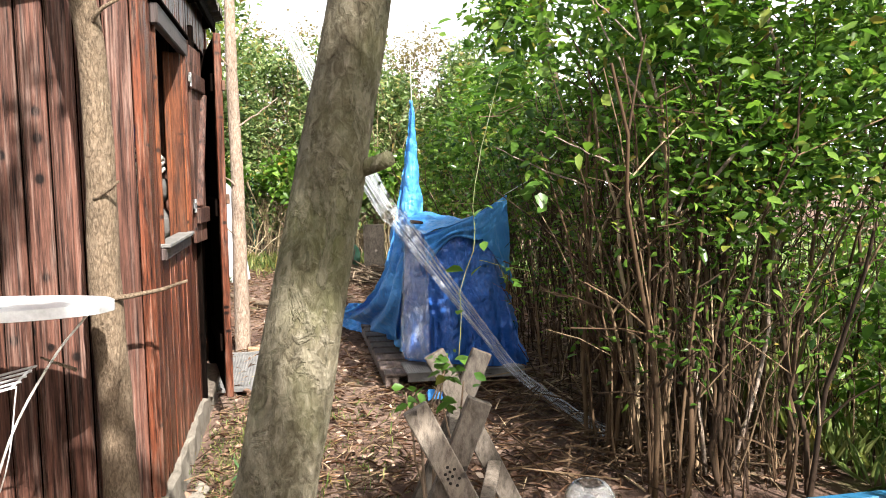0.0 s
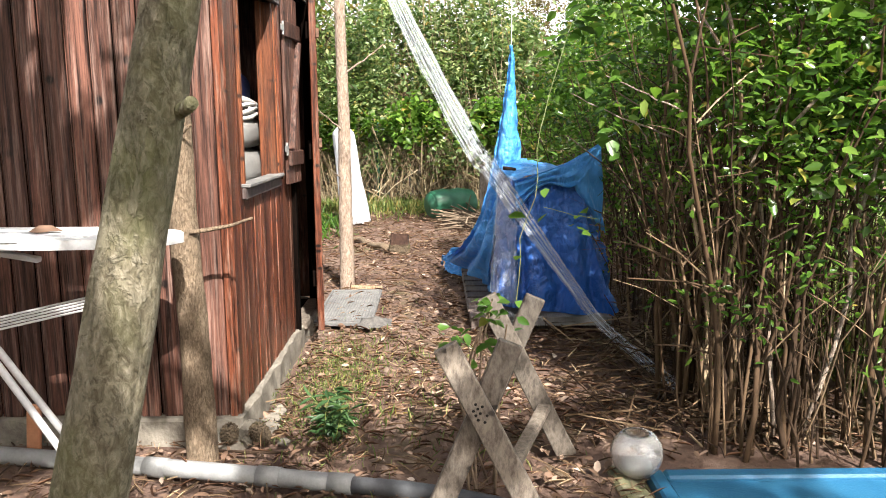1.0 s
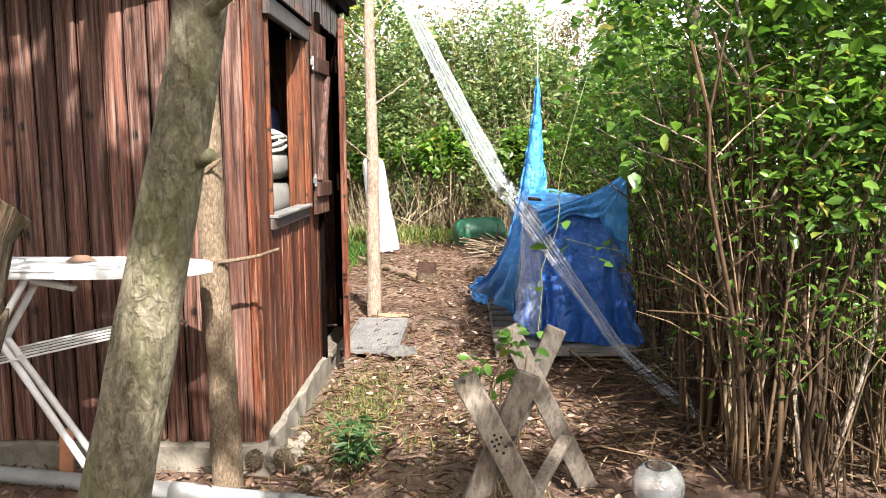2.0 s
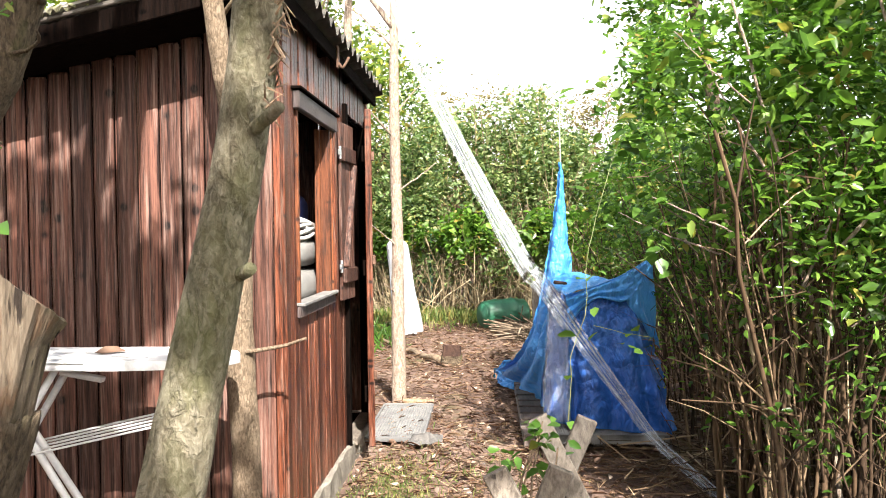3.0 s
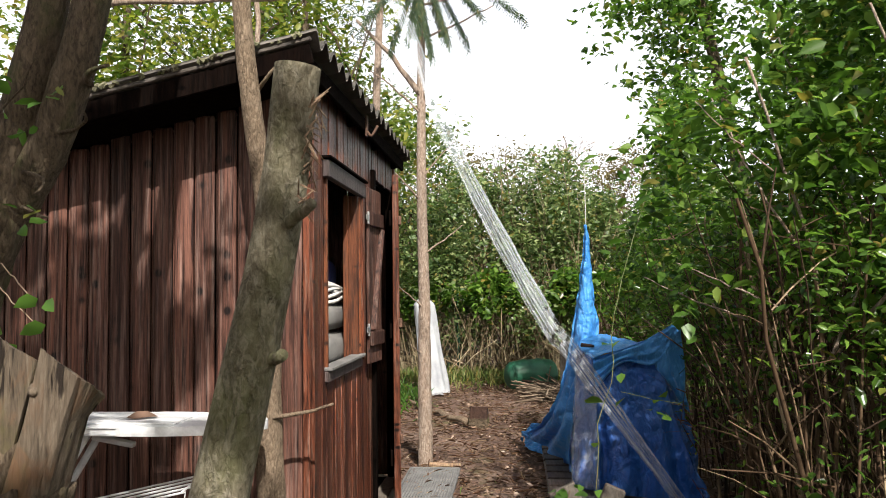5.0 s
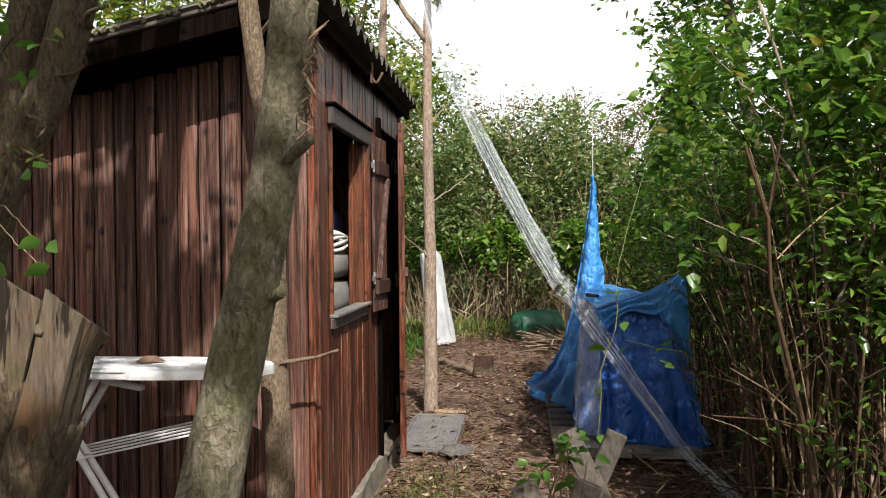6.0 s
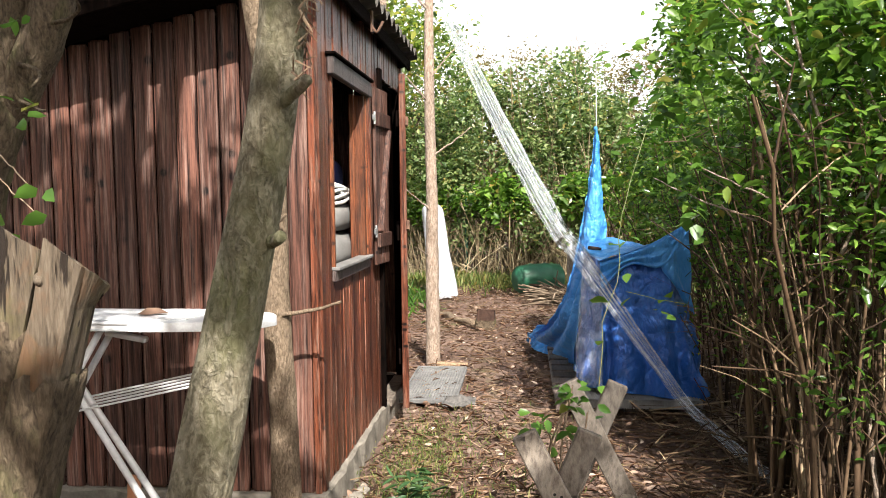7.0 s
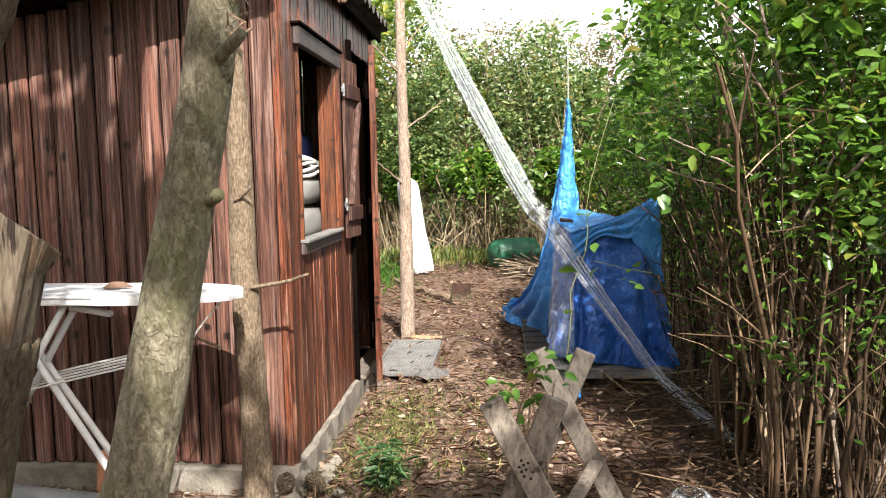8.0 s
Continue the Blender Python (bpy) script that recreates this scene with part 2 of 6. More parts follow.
M_STRAW = islands("straw_canes", [(0.0, (0.10, 0.07, 0.04)), (0.5, (0.19, 0.145, 0.085)), (0.9, (0.32, 0.26, 0.165)), (1.0, (0.45, 0.38, 0.26))])
M_BRUSH = islands("grey_brushwood", [(0.0, (0.05, 0.033, 0.022)), (0.5, (0.12, 0.088, 0.06)), (1.0, (0.26, 0.2, 0.14))])
M_TWIG = plain("twig_bark", (0.13, 0.085, 0.055), (0.26, 0.19, 0.13), 20, 0.85)
M_LEAF = leaf("hedge_leaf", (0.036, 0.08, 0.014), (0.085, 0.17, 0.026), (0.18, 0.29, 0.05), 0.52, 0.25)
M_LEAFFAR = leaf("thicket_leaf", (0.048, 0.088, 0.03), (0.125, 0.19, 0.062), (0.29, 0.34, 0.15), 0.48, 0.35)
M_LEAFYEL = leaf("yellowing_leaf", (0.06, 0.11, 0.02), (0.14, 0.19, 0.03), (0.30, 0.30, 0.05), 0.55, 0.4)
M_LEAFBROWN = leaf("russet_leaf", (0.10, 0.075, 0.03), (0.17, 0.13, 0.055), (0.20, 0.17, 0.07), 0.4, 0.6)
M_VINE = leaf("vine_leaf", (0.05, 0.12, 0.018), (0.075, 0.16, 0.024), (0.10, 0.20, 0.032), 0.45, 0.35)
M_WEED = leaf("weed_leaf", (0.022, 0.055, 0.018), (0.038, 0.085, 0.028), (0.065, 0.12, 0.04), 0.35, 0.4)
M_NEEDLE = leaf("fir_needle", (0.03, 0.06, 0.025), (0.05, 0.09, 0.035), (0.08, 0.12, 0.05), 0.25, 0.5)
M_GRASS = leaf("grass_blade", (0.07, 0.12, 0.025), (0.14, 0.19, 0.045), (0.33, 0.31, 0.12), 0.4, 0.5)
M_LITTER = islands("leaf_litter", [(0.0, (0.07, 0.042, 0.026)), (0.5, (0.13, 0.078, 0.052)), (0.8, (0.20, 0.128, 0.09)), (0.96, (0.31, 0.225, 0.17)), (1.0, (0.45, 0.37, 0.30))])
M_STRAWLITTER = islands("fallen_needles", [(0.0, (0.07, 0.035, 0.02)), (0.5, (0.15, 0.075, 0.042)), (0.85, (0.27, 0.17, 0.10)), (1.0, (0.42, 0.32, 0.2))])
M_SOIL = soil_mat()
M_LAWN = plain("lawn_earth", (0.07, 0.11, 0.02), (0.14, 0.19, 0.04), 4, 0.95, 0.02)
M_CONCRETE = plain("plinth_concrete", (0.08, 0.07, 0.056), (0.23, 0.205, 0.17), 7, 0.92, 0.012, 0.15, 0, 60)
M_STONE = plain("dark_stone", (0.05, 0.047, 0.045), (0.13, 0.12, 0.11), 14, 0.9, 0.015)
M_ROOF = plain("fibre_cement", (0.07, 0.064, 0.055), (0.17, 0.155, 0.135), 6, 0.95, 0.008, 0.15, 0, 50)
M_FASCIA = wood("fascia_board", (0.035, 0.027, 0.022), (0.10, 0.082, 0.068), (0.2, 0.185, 0.16), 0.6, long_axis=0)
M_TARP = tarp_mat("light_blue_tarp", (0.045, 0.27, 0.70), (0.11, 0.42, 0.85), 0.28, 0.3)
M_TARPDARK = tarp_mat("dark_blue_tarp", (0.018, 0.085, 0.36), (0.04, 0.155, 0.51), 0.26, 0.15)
M_FILM = film_mat()
M_WRAP = film_mat("loose_wrap", 0.4)
M_GLASS = glass_mat()
M_WHITE = plain("white_enamel", (0.40, 0.40, 0.40), (0.58, 0.58, 0.58), 12, 0.4, 0.001, 0.5)
M_SHEET = plain("white_sheeting", (0.26, 0.27, 0.29), (0.42, 0.43, 0.44), 4, 0.6, 0.01)
M_PIPE = plain("grey_pipe", (0.15, 0.15, 0.15), (0.25, 0.25, 0.245), 9, 0.5, 0.002, 0.4)
M_PIPEDARK = plain("dark_pipe", (0.035, 0.037, 0.04), (0.08, 0.08, 0.085), 9, 0.5, 0.002, 0.4)
M_BASIN = plain("blue_paint", (0.010, 0.075, 0.155), (0.025, 0.115, 0.21), 5, 0.45, 0.003, 0.4)
M_MOSS = plain("mossy_stone", (0.10, 0.115, 0.04), (0.24, 0.215, 0.15), 12, 0.95, 0.02)
M_BARREL = plain("green_plastic", (0.010, 0.06, 0.034), (0.022, 0.11, 0.06), 6, 0.45, 0.002, 0.4)
M_WIRE = plain("green_wire", (0.015, 0.06, 0.04), (0.03, 0.10, 0.06), 8, 0.5, 0.0)
M_RUBBER = plain("ribbed_rubber", (0.15, 0.145, 0.14), (0.27, 0.26, 0.25), 12, 0.8, 0.003)
M_GRATE = plain("grey_grating", (0.085, 0.082, 0.08), (0.15, 0.147, 0.142), 10, 0.75, 0.006)
M_METAL = plain("galvanised_metal", (0.45, 0.45, 0.45), (0.6, 0.6, 0.6), 30, 0.4, 0.001, 0.5, 0.9)
M_RUST = plain("rusty_iron", (0.07, 0.04, 0.028), (0.16, 0.09, 0.06), 30, 0.75, 0.002, 0.3, 0.4)
M_CUSHION = plain("grey_cushion", (0.11, 0.105, 0.10), (0.19, 0.182, 0.17), 6, 0.6, 0.003)
M_ROPE = plain("white_cord", (0.42, 0.41, 0.38), (0.58, 0.56, 0.53), 40, 0.7, 0.002)
M_NAVY = plain("navy_cloth", (0.008, 0.012, 0.05), (0.015, 0.022, 0.09), 20, 0.9, 0.004)
M_LOGEND = plain("sawn_end", (0.022, 0.011, 0.008), (0.055, 0.028, 0.018), 16, 0.9, 0.006)
# flat black for the shade inside the sawhorse's holes
M_BLACK = plain("hole_shade", (0.006, 0.005, 0.005), (0.015, 0.012, 0.01), 20, 0.95, 0.0)

# ---- building helpers ----
rnd = random.Random(7)
rng = np.random.default_rng(11)


def thing(name, loc, label, category, group="", kind=""):
    e = new(name)
    e.empty_display_size = 0.1
    e.matrix_basis = Matrix.Translation(loc)
    return tagged(e, label, category, group, kind)


def mesh_of(name, src, mat, smooth=False):
    if isinstance(src, bmesh.types.BMesh):
        me = bpy.data.meshes.new(name)
        src.to_mesh(me)
        src.free()
    else:
        me = src
    me.materials.append(mat)
    if smooth:
        me.shade_smooth()
    return me


def part(name, src, mat, parent=None, label="", smooth=False):
    ob = new(name, mesh_of(name, src, mat, smooth))
    if parent is not None:
        ob.parent = parent
        if parent.parent is None:
            ob.matrix_parent_inverse = parent.matrix_basis.inverted()
    if label:
        ob["label"] = label
    return ob


def solid(name, src, mat, label, category, kind="", smooth=False, group=""):
    return tagged(part(name, src, mat, None, "", smooth), label, category, group, kind)


def box(c, s, bevel=0.004, turn=None, bm=None):
    own = bm is None
    bm = bm or bmesh.new()
    m = Matrix.Translation(c) @ (turn or Matrix()) @ Matrix.Diagonal((*s, 1))
    g = bmesh.ops.create_cube(bm, size=1.0, matrix=m)
    if bevel:
        edges = list({e for v in g["verts"] for e in v.link_edges})
        bmesh.ops.bevel(bm, geom=edges, offset=bevel, segments=1, affect="EDGES", profile=0.5)
    return bm


def span(a, b, w, d, up=(0, 0, 1), bevel=0.004):
    """A bar of section w x d from a to b."""
    a, b = Vector(a), Vector(b)
    z = (b - a).normalized()
    x = Vector(up).cross(z)
    x = x.normalized() if x.length > 1e-4 else Vector((1, 0, 0))
    y = z.cross(x)
    turn = Matrix((x, y, z)).transposed().to_4x4()
    return box((a + b) / 2, (w, d, (b - a).length), bevel, turn)


class Soup:
    """Collects vertices and faces for one mesh."""

    def __init__(self):
        self.v, self.f = [], []

    def tube(self, pts, radii, seg=6, rough=0.0, freq=8.0, cap=True):
        pts = [Vector(p) for p in pts]
        n0 = len(self.v)
        side = None
        for i, p in enumerate(pts):
            d = (pts[min(i + 1, len(pts) - 1)] - pts[max(i - 1, 0)]).normalized()
            if side is None:
                side = d.orthogonal().normalized()
            side = (side - d * side.dot(d)).normalized()
            up = d.cross(side)
            r = radii[i] if hasattr(radii, "__len__") else radii
            for k in range(seg):
                a = 2 * math.pi * k / seg
                o = side * math.cos(a) + up * math.sin(a)
                q = r
                if rough:
                    w = (p + o * r) * freq
                    q *= 1 + rough * (noise.noise((w.x, w.y, w.z * 0.45)) + 0.5 * noise.noise((w.x * 2.7, w.y * 2.7, w.z * 1.1)))
                self.v.append(tuple(p + o * q))
        for i in range(len(pts) - 1):
            for k in range(seg):
                a, b = n0 + i * seg + k, n0 + i * seg + (k + 1) % seg
                self.f.append((a, b, b + seg, a + seg))
        if cap:
            self.f.append(tuple(n0 + k for k in reversed(range(seg))))
            self.f.append(tuple(n0 + (len(pts) - 1) * seg + k for k in range(seg)))
        return self

    def mesh(self, name):
        me = bpy.data.meshes.new(name)
        me.from_pydata(self.v, [], self.f)
        me.update()
        return me


def curve(ctrl, n):
    """Catmull-Rom through the control points, n samples."""
    c = np.array(ctrl, float)
    c = np.vstack([2 * c[0] - c[1], c, 2 * c[-1] - c[-2]])
    out = []
    m = len(c) - 3
    for i in range(n):
        u = i / (n - 1) * m
        k = min(int(u), m - 1)
        t = u - k
        a, b, d, e = c[k:k + 4]
        out.append(0.5 * (2 * b + (d - a) * t + (2 * a - 5 * b + 4 * d - e) * t * t + (3 * b - a - 3 * d + e) * t ** 3))
    return np.array(out)


def cloth(name, rows, nu, nv, amp=0.02, freq=6.0, fold=0.0, folds=7.0, thick=0.003):
    """A draped sheet through rows of control points, with folds and wrinkles and a real thickness."""
    lines = [curve(r, nu) for r in rows]
    grid = np.array([curve([ln[i] for ln in lines], nv) for i in range(nu)])
    du = np.gradient(grid, axis=0)
    dv = np.gradient(grid, axis=1)
    nrm = np.cross(du, dv)
    nrm /= np.linalg.norm(nrm, axis=2, keepdims=True) + 1e-9
    v = []
    for i in range(nu):
        for j in range(nv):
            p = Vector(grid[i, j])
            w = noise.noise(p * freq) + 0.5 * noise.noise(p * freq * 2.6) + 0.9 * (0.4 - abs(noise.noise(p * freq * 1.4 + Vector((3, 1, 7))))) + 0.4 * (0.3 - abs(noise.noise(p * freq * 3.7)))
            f = math.sin(i / nu * folds * 6.283 + 2.5 * noise.noise((j / nv * 2.0, 3.1, i / nu * 3))) * (j / nv)
            q = p + Vector(nrm[i, j]) * (amp * w + fold * f)
            v.append((q.x, q.y, q.z))
    v2 = [tuple(np.array(q) - thick * nrm[k // nv, k % nv]) for k, q in enumerate(v)]
    f = []
    n = nu * nv
    for i in range(nu - 1):
        for j in range(nv - 1):
            a, b, c, d = i * nv + j, (i + 1) * nv + j, (i + 1) * nv + j + 1, i * nv + j + 1
            f += [(a, b, c, d), (d + n, c + n, b + n, a + n)]
    rim = [i * nv for i in range(nu)] + [(nu - 1) * nv + j for j in range(1, nv)]
    rim += [i * nv + nv - 1 for i in range(nu - 2, -1, -1)] + [j for j in range(nv - 2, 0, -1)]
    for a, b in zip(rim, rim[1:] + rim[:1]):
        f.append((a, a + n, b + n, b))
    me = bpy.data.meshes.new(name)
    me.from_pydata(v + v2, [], f)
    me.update()
    return me


def leaves(name, pos, size, aspect=0.5, droop=0.25, flat=0.9, spread=0.35, axis=None):
    """Many folded, pointed leaves in one mesh."""
    pos = np.asarray(pos, float)
    n = len(pos)
    if axis is None:
        a = rng.normal(size=(n, 3))
        a[:, 2] = a[:, 2] * 0.45 - droop
    else:
        a = np.asarray(axis, float) + rng.normal(size=(n, 3)) * 0.15
    a /= np.linalg.norm(a, axis=1, keepdims=True)
    up = np.array([0, 0, flat]) + rng.normal(size=(n, 3)) * 0.55
    up -= a * np.sum(up * a, axis=1, keepdims=True)
    up /= np.linalg.norm(up, axis=1, keepdims=True) + 1e-9
    b = np.cross(up, a)
    ln = (size * (1 + spread * rng.uniform(-1, 1, n)))[:, None]
    w = ln * aspect * rng.uniform(0.8, 1.2, n)[:, None]
    v = np.empty((n, 7, 3))
    v[:, 0] = pos
    v[:, 1] = pos + a * ln * 0.30 + b * w * 0.46 + up * ln * 0.05
    v[:, 2] = pos + a * ln * 0.68 + b * w * 0.36 + up * ln * 0.02
    v[:, 3] = pos + a * ln - up * ln * 0.14
    v[:, 4] = pos + a * ln * 0.68 - b * w * 0.36 + up * ln * 0.02
    v[:, 5] = pos + a * ln * 0.30 - b * w * 0.46 + up * ln * 0.05
    v[:, 6] = pos + a * ln * 0.5 - up * ln * 0.05
    idx = (np.arange(n) * 7)[:, None, None]
    f = np.array([[0, 6, 1], [1, 6, 2], [2, 6, 3], [3, 6, 4], [4, 6, 5], [5, 6, 0]])[None] + idx
    me = bpy.data.meshes.new(name)
    me.vertices.add(n * 7)
    me.vertices.foreach_set("co", v.ravel())
    me.loops.add(n * 18)
    me.loops.foreach_set("vertex_index", f.ravel())
    me.polygons.add(n * 6)
    me.polygons.foreach_set("loop_start", np.arange(0, n * 18, 3))
    me.update(calc_edges=True)
    return me


def blobs(n, sampler, freq=1.4, thr=0.0, seed=0.0, per=6, sigma=0.07):
    """Leaf places: sprays of leaves where the growth is dense, with gaps between."""
    out = []
    guard = 0
    while len(out) < n and guard < n * 6:
        guard += 1
        p = sampler()
        if noise.noise(Vector(p) * freq + Vector((seed, seed, seed))) < thr:
            continue
        d = np.array([rnd.gauss(0, 1), rnd.gauss(0, 1), rnd.gauss(0, 0.7)])
        d /= np.linalg.norm(d) + 1e-6
        for k in range(per):
            out.append(np.array(p) + d * (k / per - 0.5) * sigma * 4 + np.array([rnd.gauss(0, sigma), rnd.gauss(0, sigma), rnd.gauss(0, sigma * 0.7)]))
    return np.array(out[:n])


def ball(c, r):
    """A sampler inside an ellipsoid, denser near its skin."""
    def draw():
        d = Vector((rnd.gauss(0, 1), rnd.gauss(0, 1), rnd.gauss(0, 1))).normalized()
        k = rnd.random() ** 0.42
        return (c[0] + d.x * r[0] * k, c[1] + d.y * r[1] * k, c[2] + d.z * r[2] * k)
    return draw


def limb(a, b, bow=0.12, n=8, seed=0):
    """A bowed, slightly crooked line from a to b."""
    r = random.Random(seed)
    a, b = Vector(a), Vector(b)
    ln = (b - a).length
    off = Vector((r.gauss(0, 1), r.gauss(0, 1), r.gauss(0, 0.4))) * bow * ln * 0.5
    pts = []
    for i in range(n):
        t = i / (n - 1)
        w = math.sin(math.pi * t)
        j = Vector((r.gauss(0, 1), r.gauss(0, 1), r.gauss(0, 1))) * ln * 0.008 * w
        pts.append(a.lerp(b, t) + off * w + j)
    return pts

# ---- ground ----


def ground_sheet():
    n = 120
    u = np.linspace(-1, 1, n)
    ax = np.sign(u) * (np.abs(u) ** 2.6) * 60
    me = bpy.data.meshes.new("ground")
    v, f = [], []
    for yy in ax:
        for xx in ax:
            z = 0.035 * noise.noise((xx * 0.7, yy * 0.7, 0.3)) + 0.012 * noise.noise((xx * 3.1, yy * 3.1, 4.0))
            v.append((xx + 0.5, yy + 1.5, z - 0.02))
    for j in range(n - 1):
        for i in range(n - 1):
            a = j * n + i
            f.append((a, a + 1, a + n + 1, a + n))
    me.from_pydata(v, [], f)
    me.update()
    return me


solid("ground", ground_sheet(), M_SOIL, "brown trodden earth path with leaf litter", "ground", "structure", True)

# ---- shed ----
WALL_END, LEFT_END = 2.28, -2.75
HIGH, SLOPE = 2.47, 0.215


def roof_z(x):
    return HIGH + SLOPE * (x - 0.12)


def board_mesh(name, w, h, d, bevel=0.005):
    bm = box((0, 0, h / 2), (w, d, h), bevel)
    return bm


wall_front = thing("wall_north", (0, 0, 0.12), "front wall of vertical brown-stained weathered boards", "wall", "", "structure")
wall_side = thing("wall_east", (0, 1, 0.12), "side wall of red-brown boards with window and doorway", "wall", "", "structure")
wall_back = thing("wall_south", (0, WALL_END, 0.12), "back wall of plain brown boards", "wall", "", "structure")
wall_left = thing("wall_west", (LEFT_END, 1, 0.12), "closed side wall of brown boards", "wall", "", "structure")


def place_board(parent, me, x, y, z, turn=0.0, tall=1.0):
    ob = new("board", me)
    ob.parent = parent
    ob.matrix_parent_inverse = parent.matrix_basis.inverted()
    ob.matrix_basis = Matrix.Translation((x, y, z)) @ Matrix.Rotation(turn, 4, "Z") @ Matrix.Diagonal((1, 1, tall, 1))
    return ob


BW = 0.098
ship = mesh_of("board", board_mesh("board", BW - 0.014, 1.0, 0.020, 0.006), M_BOARD)
lath = mesh_of("board", board_mesh("board", 0.005, 1.0, 0.012, 0.0015), M_BOARD)
x = -0.03 - BW / 2
k = 0
while x > LEFT_END:
    top = roof_z(x) - 0.10 - rnd.uniform(0, 0.02)
    bot = 0.12 + rnd.uniform(-0.012, 0.006)
    place_board(wall_front, ship, x, 0.002 + rnd.uniform(-0.003, 0.003), bot, 0, top - bot)
    place_board(wall_front, lath, x - BW / 2 + 0.001, 0.007, bot + 0.004, 0, top - bot - 0.01)
    x -= BW
part("inner_sheathing", box(((LEFT_END) / 2 - 0.02, 0.035, 1.12), (-LEFT_END - 0.06, 0.02, 2.0), 0), M_SHADEWOOD, wall_front)
part("corner_post", box((-0.016, 0.004, 1.24), (0.03, 0.034, 2.26), 0.004), M_SIDE, wall_front)

# side wall: narrow boards round the window and the doorway
WIN = (0.25, 0.98, 1.10, 1.98)
DOOR = (1.42, 2.16, 0.12, 2.14)
sidep = mesh_of("board", board_mesh("board", 0.018, 1.0, 0.058, 0.004), M_SIDE)
y = 0.035
while y < WALL_END:
    spans = [(0.12, 2.40)]
    if WIN[0] - 0.02 < y < WIN[1] + 0.02:
        spans = [(0.12, WIN[2] - 0.03), (WIN[3] + 0.05, 2.40)]
    elif DOOR[0] - 0.02 < y < DOOR[1] + 0.02:
        spans = [(DOOR[3] + 0.02, 2.40)]
    for a, b in spans:
        if b - a > 0.05:
            ob = place_board(wall_side, sidep, -0.006 + rnd.uniform(-0.003, 0.004), y, a + rnd.uniform(-0.008, 0.004), 0, b - a)
    y += 0.062


def side_panel(y0, y1, z0, z1):
    return box((-0.03, (y0 + y1) / 2, (z0 + z1) / 2), (0.02, y1 - y0, z1 - z0), 0)


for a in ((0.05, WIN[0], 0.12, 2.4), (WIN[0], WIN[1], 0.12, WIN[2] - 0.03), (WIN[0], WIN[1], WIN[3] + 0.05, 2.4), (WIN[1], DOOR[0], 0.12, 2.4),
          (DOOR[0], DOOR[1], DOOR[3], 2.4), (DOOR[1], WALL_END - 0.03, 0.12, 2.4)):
    part("inner_sheathing", side_panel(*a), M_SHADEWOOD, wall_side)
part("corner_board", box((0.004, 0.03, 1.25), (0.022, 0.05, 2.26), 0.004), M_SIDE, wall_side)
part("corner_board", box((0.004, WALL_END - 0.03, 1.25), (0.022, 0.055, 2.26), 0.004), M_SIDE, wall_side)

for i in range(int(-LEFT_END / 0.16)):
    xx = -0.1 - i * 0.16
    part("board", box((xx, WALL_END - 0.01, (0.12 + roof_z(xx) - 0.1) / 2), (0.155, 0.02, roof_z(xx) - 0.22), 0.004), M_BOARD, wall_back)
for i in range(int(WALL_END / 0.16)):
    yy = 0.1 + i * 0.16
    part("board", box((LEFT_END + 0.01, yy, (0.12 + roof_z(LEFT_END) - 0.1) / 2), (0.02, 0.155, roof_z(LEFT_END) - 0.22), 0.004), M_BOARD, wall_left)
solid("floor", box((LEFT_END / 2, WALL_END / 2, 0.09), (-LEFT_END - 0.1, WALL_END - 0.1, 0.05), 0), M_SHADEWOOD, "plank floor inside the shed, coloured near-black for shade", "floor", "structure")


def plinth():
    bm = bmesh.new()
    for c, s in (((LEFT_END / 2, 0.02, 0.02), (-LEFT_END + 0.06, 0.12, 0.2)), ((-0.006, WALL_END / 2 + 0.04, 0.02), (0.068, WALL_END - 0.05, 0.2)),
                 ((LEFT_END / 2, WALL_END - 0.03, 0.02), (-LEFT_END - 0.1, 0.1, 0.196))):
        box(c, s, 0.012, None, bm)
    bmesh.ops.subdivide_edges(bm, edges=[e for e in bm.edges if e.calc_length() > 0.3], cuts=30)
    for v in bm.verts:
        q = v.co * 9
        v.co += Vector((noise.noise(q), noise.noise(q + Vector((5, 0, 0))), 0.5 * noise.noise(q + Vector((0, 7, 0))))) * 0.022
        v.co.z = min(v.co.z, 0.118)
    return bm


solid("foundation", plinth(), M_CONCRETE, "crumbling pale concrete plinth under the shed", "foundation", "structure")

# roof: corrugated sheets on dark rafters, the waves run down the slope
roof = thing("roof", (0, 1, 2.45), "low corrugated fibre-cement roof with mossy edges", "roof", "", "structure")


def corrugated(y0, y1):
    v, f = [], []
    ny = int((y1 - y0) / 0.0146)
    xs = np.linspace(LEFT_END - 0.25, 0.115, 24)
    for lay in (0.0, -0.012):
        for xx in xs:
            for j in range(ny + 1):
                yy = y0 + (y1 - y0) * j / ny
                z = roof_z(xx) + 0.028 * math.cos((yy + 0.32) / 0.155 * 2 * math.pi) + lay + 0.004 * noise.noise((xx * 2, yy * 2, 1))
                v.append((xx + 0.008 * noise.noise((yy * 9, 2, 2)), yy, z))
    n = (ny + 1)
    m = len(xs) * n
    for i in range(len(xs) - 1):
        for j in range(ny):
            a = i * n + j
            f += [(a, a + n, a + n + 1, a + 1), (m + a, m + a + 1, m + a + n + 1, m + a + n)]
    for j in range(ny):
        for base in (0, (len(xs) - 1) * n):
            a = base + j
            f.append((a, a + 1, m + a + 1, m + a))
    for i in range(len(xs) - 1):
        for base in (0, ny):
            a = i * n + base
            f.append((a, a + n, m + a + n, m + a))
    me = bpy.data.meshes.new("sheet")
    me.from_pydata(v, [], f)
    me.update()
    return me


